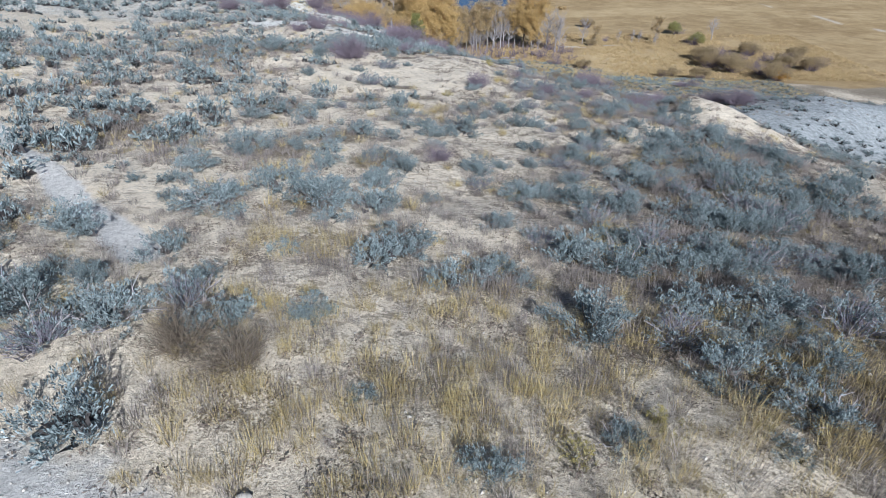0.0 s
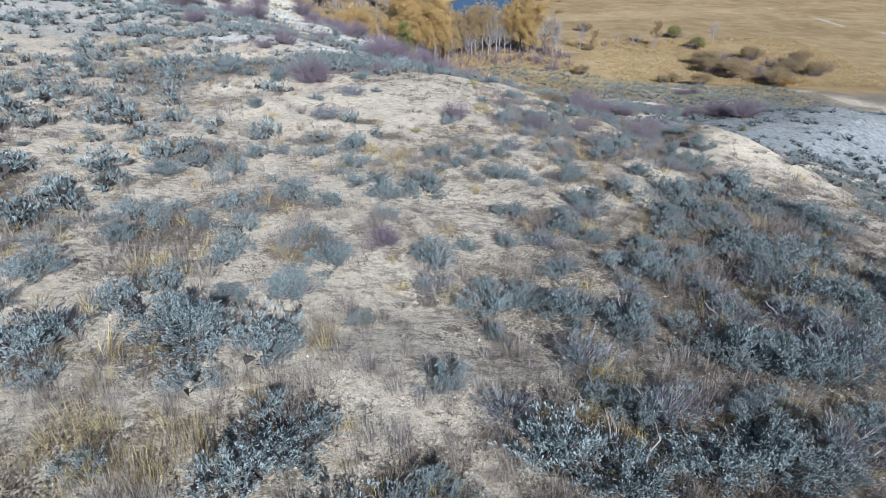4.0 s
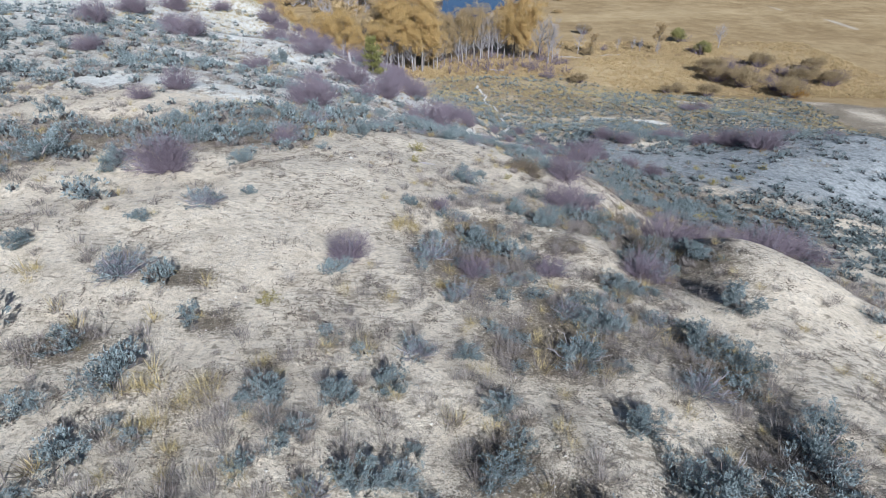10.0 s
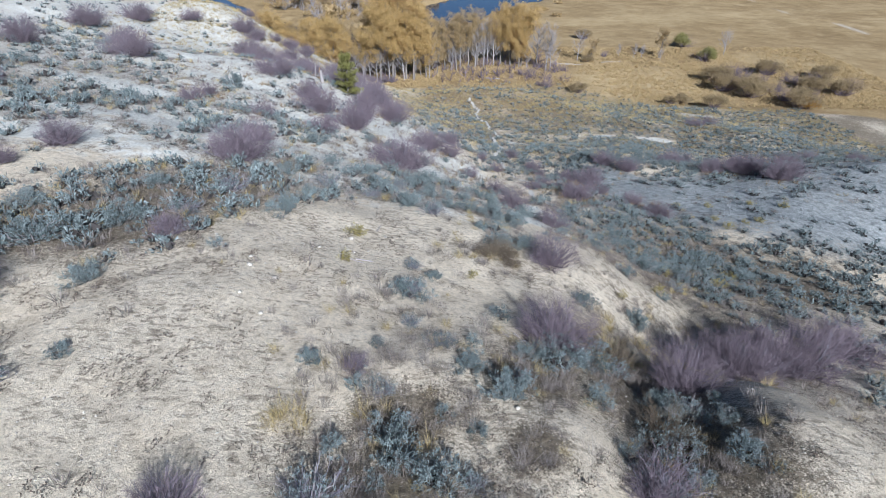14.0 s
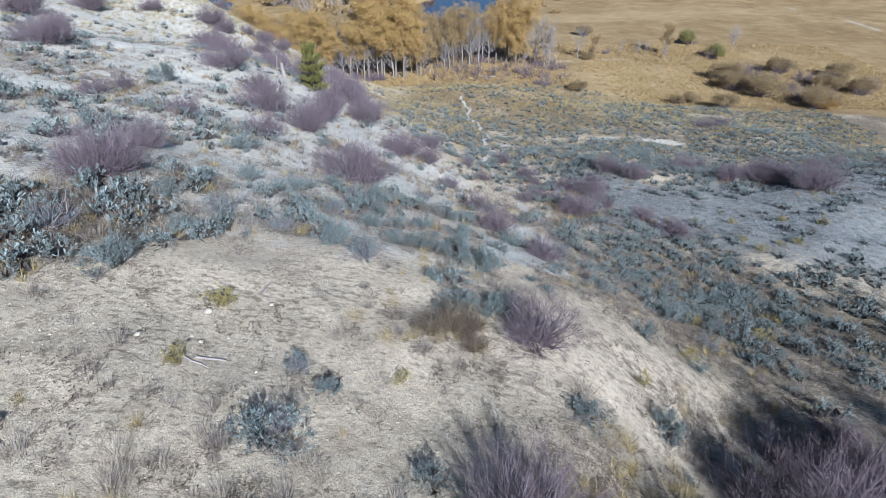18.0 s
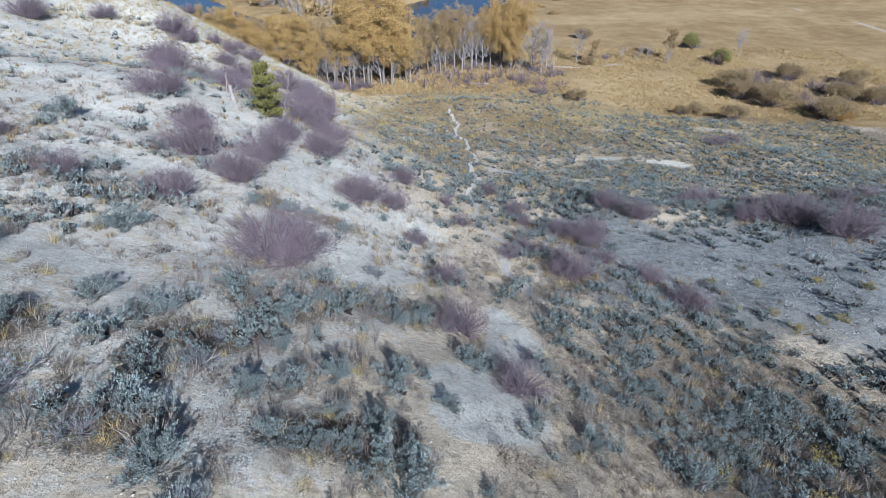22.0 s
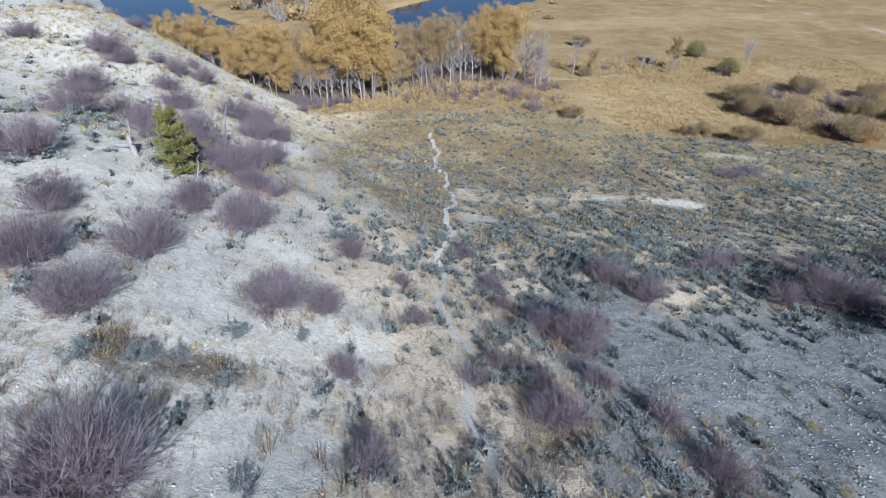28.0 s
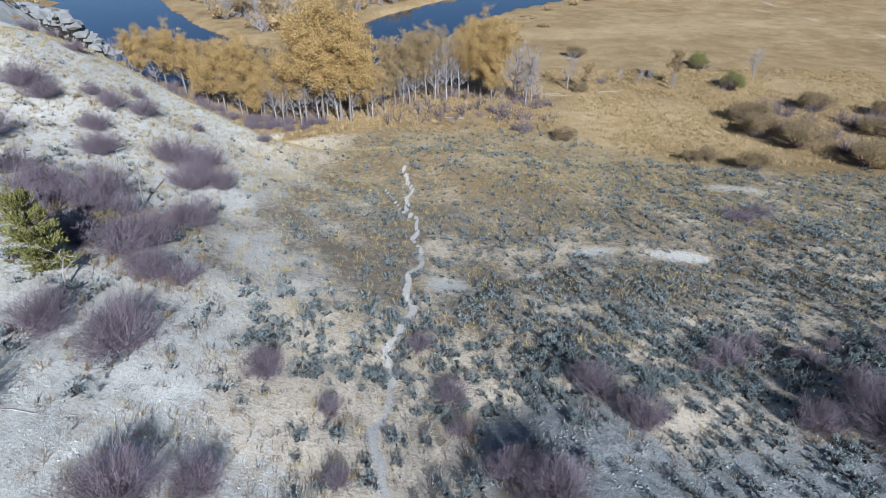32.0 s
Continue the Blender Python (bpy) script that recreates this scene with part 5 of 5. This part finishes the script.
GROVE_DULL = [(4.5, 119.1, 7.9), (6.5, 118.6, 8.5), (8.7, 120.0, 8.9), (10.3, 122.0, 9.3), (0.4, 114.7, 5.7), (3.3, 124.0, 7.5), (3.2, 116.5, 6.3), (-17.7, 120.3, 6.4), (31.5, 125.0, 3.9), (45.1, 127.6, 5.3), (7.4, 125.3, 7.9), (-12.3, 117.8, 8.7),
              (-9.0, 121.0, 8.5), (-22.5, 126.0, 7.0), (-10, 172, 8.0), (-18, 176, 8.5), (-26, 170, 7.5), (-33, 178, 8.0)]
GROVE_BARE = [(-10.1, 112.1, 5.4), (-9.0, 111.4, 6.4), (-8.0, 112.9, 6.2), (11.5, 121.0, 8.2), (13.3, 122.0, 7.3), (22.3, 118.7, 8.2), (21.0, 121.9, 8.6), (29.3, 125.8, 5.4), (37.7, 128.6, 2.4), (40.4, 127.7, 2.8), (58.4, 129.9, 5.2), (-6.7, 111.0, 5.7), (-4.7, 112.0, 6.7),
              (-2.3, 112.4, 6.6), (-0.6, 113.7, 5.4), (1.9, 113.9, 5.6), (-12.0, 113.8, 5.0), (9.9, 120.5, 7.1), (12.3, 123.1, 8.4), (-15.3, 114.9, 5.2), (-19.3, 117.9, 4.7), (5.7, 118.1, 5.1), (7.2, 120.0, 5.4), (19.1, 120.4, 4.2), (23.0, 118.2, 5.8), (-4.0, 114.4, 6.8),
              (-32.3, 128.6, 5.0), (-37.1, 131.7, 5.4), (-42.2, 136.7, 5.0), (42.1, 128.3, 2.6), (44.7, 125.4, 2.6), (-14, 168, 8.0), (-22, 172, 8.0), (-30, 175, 7.5), (-38, 180, 7.0)]


def build_trees():
    rng = np.random.default_rng(47)
    for spots_of, leaf, n, bare, label in ((GROVE_GOLD, M_GOLD, 22000, False, "cottonwood tree in golden autumn leaf by the river"),
                                           (GROVE_DULL, M_DULL_GOLD, 11000, False, "cottonwood tree with thin faded yellow leaves"),
                                           (GROVE_BARE, None, 0, True, "bare grey cottonwood tree that has lost its leaves")):
        kinds = []
        for i, (x, y, h) in enumerate(spots_of):
            if i < 4:
                wood, crown = tree_shape(rng, 10.0, 2.5, n, bare)
                tree = thing("cottonwood_tree", label, "tree", "cottonwood grove")
                mesh_object("trunk", *wood, M_GREY_TWIG if bare else M_BARK, smooth=True, parent=tree)
                if crown:
                    mesh_object("crown", *crown, leaf, parent=tree)
                kinds.append(tree)
            put(kinds, i, stand(x, y, h / 10, rng, 0.1))


build_trees()


def bush_shape(rng, radius, tall, tufts, per=9, leaf=0.14):
    lobes = np.array([(radius * 0.6 * rng.normal(), radius * 0.6 * rng.normal(), tall * (0.35 + 0.3 * rng.random()), radius * (0.35 + 0.25 * rng.random())) for k in range(8)])
    lobes[:, :2] = np.clip(lobes[:, :2], -radius * 0.75, radius * 0.75)
    pick = rng.integers(8, size=tufts)
    d = rng.normal(size=(tufts, 3))
    d[:, 2] = np.abs(d[:, 2]) - 0.25
    d /= np.linalg.norm(d, axis=1, keepdims=True)
    p = lobes[pick, :3] + d * lobes[pick, 3:] * [1, 1, tall / radius * 0.8] * (0.5 + 0.6 * rng.random((tufts, 1)))
    p[:, 2] = np.maximum(p[:, 2], 0.05)
    at = np.repeat(p, per, 0) + rng.normal(0, 0.09, (tufts * per, 3))
    ln = leaf * (0.7 + 0.7 * rng.random(len(at)))
    return leaves(at, rng.normal(size=at.shape) + [0, 0, 0.5], ln, ln * 0.3, rng)


WILLOWS = [(49.4, 111.1, 1.9, 0), (53.9, 114.8, 2.1, 1), (48.7, 106.5, 2.0, 0), (55.5, 113.7, 1.6, 1), (52.0, 107.7, 1.8, 1), (51.3, 103.0, 2.1, 0), (60.1, 115.9, 1.9, 0), (56.7, 105.8, 1.7, 1), (55.9, 101.3, 2.0, 1), (55.7, 97.4, 1.9, 0), (61.7, 109.5, 1.6, 1),
           (62.9, 106.7, 1.8, 0), (57.1, 111.6, 1.3, 1), (61.4, 111.6, 1.6, 1), (64.9, 111.5, 1.4, 1), (42.5, 95.3, 1.3, 0), (37.6, 98.7, 0.9, 0), (39.2, 98.7, 1.0, 0), (53.3, 136.4, 1.9, 2), (52.7, 124.7, 1.7, 2)]
WILLOWS_FAR = [(21.2, 108.6, 1.5, 1), (19.9, 109.0, 1.0, 1), (25.4, 105.6, 1.2, 0), (34.3, 144.0, 1.4, 0), (52.2, 127.6, 1.0, 1), (35.0, 128.4, 1.1, 1), (56.7, 97.1, 1.3, 3), (59.4, 100.8, 1.8, 1), (66, 104, 1.8, 0), (70, 108, 1.7, 1), (68, 113, 1.6, 0), (31.0, 124.6, 1.0, 0)]


def build_willows():
    rng = np.random.default_rng(53)
    mats = (M_WILLOW, M_PURPLE, M_OLIVE, M_RUST)
    names = ("olive-brown willow bush in the meadow", "bare purplish willow bush at the meadow's edge", "green-leaved willow bush in the golden meadow", "rust-orange willow bush among bare ones")
    kinds, count = {}, {}
    for x, y, s, k in WILLOWS + WILLOWS_FAR:
        if k not in kinds:
            kinds[k] = []
            for j in range(2 if k < 2 else 1):
                b = thing("willow_bush", names[k], "bush", "willow bushes in the meadow")
                mesh_object("branchwork", *twig_shape(rng, 1.0, 1.15, 42, 7, 0.016), M_PURPLE, parent=b)
                if k != 1:
                    mesh_object("foliage", *bush_shape(rng, 1.0, 1.5, 1000, 9, 0.065), mats[k], parent=b)
                kinds[k].append(b)
        n = count.get(k, 0)
        count[k] = n + 1
        put(kinds[k], n, stand(x, y, s * 0.98, rng, 0.05))


build_willows()


def build_far_brush():
    """Undergrowth below the grove, on the river banks and over the far meadow."""
    rng = np.random.default_rng(59)
    twig = [twig_shape(rng, 0.8, 1.3, 5, 2, 0.03) for k in range(4)]
    x, y = spots(rng, -40, 26, 111, 146, 0.5, lambda a, b: np.clip(1.4 - np.abs(b - 122 + 0.25 * a) / 10, 0, 1) * (along(a, b, RIVER) > 15))
    V, F = scatter(twig, np.stack([x, y, height(x, y), 0.7 + 0.9 * rng.random(len(x))], 1), rng)
    tagged(mesh_object("grove_undergrowth", V, F, M_PURPLE), "purplish bare undergrowth between the cottonwoods", "brush", kind="stuff")
    shapes = [bush_shape(rng, 1.0, 0.7, 60, 5, 0.30) for k in range(4)]
    x, y = spots(rng, -110, 90, 140, 250, 0.035, lambda a, b: np.clip(1.6 - np.abs(along(a, b, RIVER) - 21) / 6, 0, 1) * (along(a, b, RIVER) > 16.5))
    V, F = scatter(shapes, np.stack([x, y, height(x, y), 0.4 + 1.3 * rng.random(len(x)) ** 2], 1), rng)
    tagged(mesh_object("bank_willows", V, F, M_DULL_GOLD), "faded yellow willow thickets along the river banks", "brush", kind="stuff")
    shapes = [bush_shape(rng, 1.0, 1.5, 34, 5, 0.34) for k in range(5)]
    bare = [twig_shape(rng, 1.0, 2.2, 12, 4, 0.03) for k in range(4)]
    for kinds, mat, name, label, share in ((shapes, M_DULL_GOLD, "island_thicket", "faded olive-yellow thickets between the river's reaches", 0.16), (bare, M_GREY_TWIG, "island_brush", "bare grey saplings between the river's reaches", 0.12)):
        x, y = spots(rng, -62, 4, 158, 225, share, lambda a, b: np.clip(0.5 + 2.2 * fbm(a, b, 14, 3), 0.1, 1) * (along(a, b, RIVER) > 17))
        V, F = scatter(kinds, np.stack([x, y, height(x, y), 0.8 + 1.3 * rng.random(len(x))], 1), rng)
        tagged(mesh_object(name, V, F, mat), label, "brush", kind="stuff")
    tuft = [spike_shape(rng, 0.28, 0.42, 14, 0.022) for k in range(6)]
    x, y = spots(rng, -26, 78, 97, 136, 9.0, lambda a, b: meadow_mask(a, b) * np.clip(0.55 + 2.2 * fbm(a, b, 7, 3), 0.12, 1) * np.clip((a + 10) / 8, 0.15, 1))
    V, F = scatter(tuft, np.stack([x, y, height(x, y), 0.5 + 0.7 * rng.random(len(x))], 1), rng)
    tagged(mesh_object("meadow_grass", V, F, M_TALL_GRASS), "golden dry meadow grass", "grass", kind="stuff")


build_far_brush()


def build_cliff():
    """A ledged rock cliff where the talus meets the river."""
    rng = np.random.default_rng(61)
    cliff = thing("rock_cliff", "ledged grey rock cliff falling to the river", "cliff")
    kinds = []
    for k in range(6):
        bm = bmesh.new()
        bmesh.ops.create_icosphere(bm, subdivisions=1, radius=0.6)
        for v in bm.verts:
            v.co = Vector([math.copysign(abs(c) ** 0.7, c) * 0.75 for c in v.co]) * (1 + rng.normal(0, 0.14))
        me = bpy.data.meshes.new("rock_ledge")
        bm.to_mesh(me)
        bm.free()
        me.materials.append(M_CLIFF)
        kinds.append(me)
    for tier in range(10):
        for k in range(26):
            u = (k + 0.5 + rng.normal(0, 0.3)) / 26
            x, y = -50.5 - 27 * u - 0.45 * tier, 151 + 19 * u - 0.5 * tier
            ob = new("rock_ledge", kinds[rng.integers(6)])
            ob.parent = cliff
            ob.matrix_basis = pose(x + rng.normal(0, 0.5), y + rng.normal(0, 0.5), -2.6 + tier * 0.85, rng.normal(0, 7), rng.normal(0, 7), 145 + rng.normal(0, 22)) @ Matrix.Diagonal((1.0 + 1.3 * rng.random(), 1.8 + rng.random(), 1.1 + 0.8 * rng.random(), 1))


build_cliff()
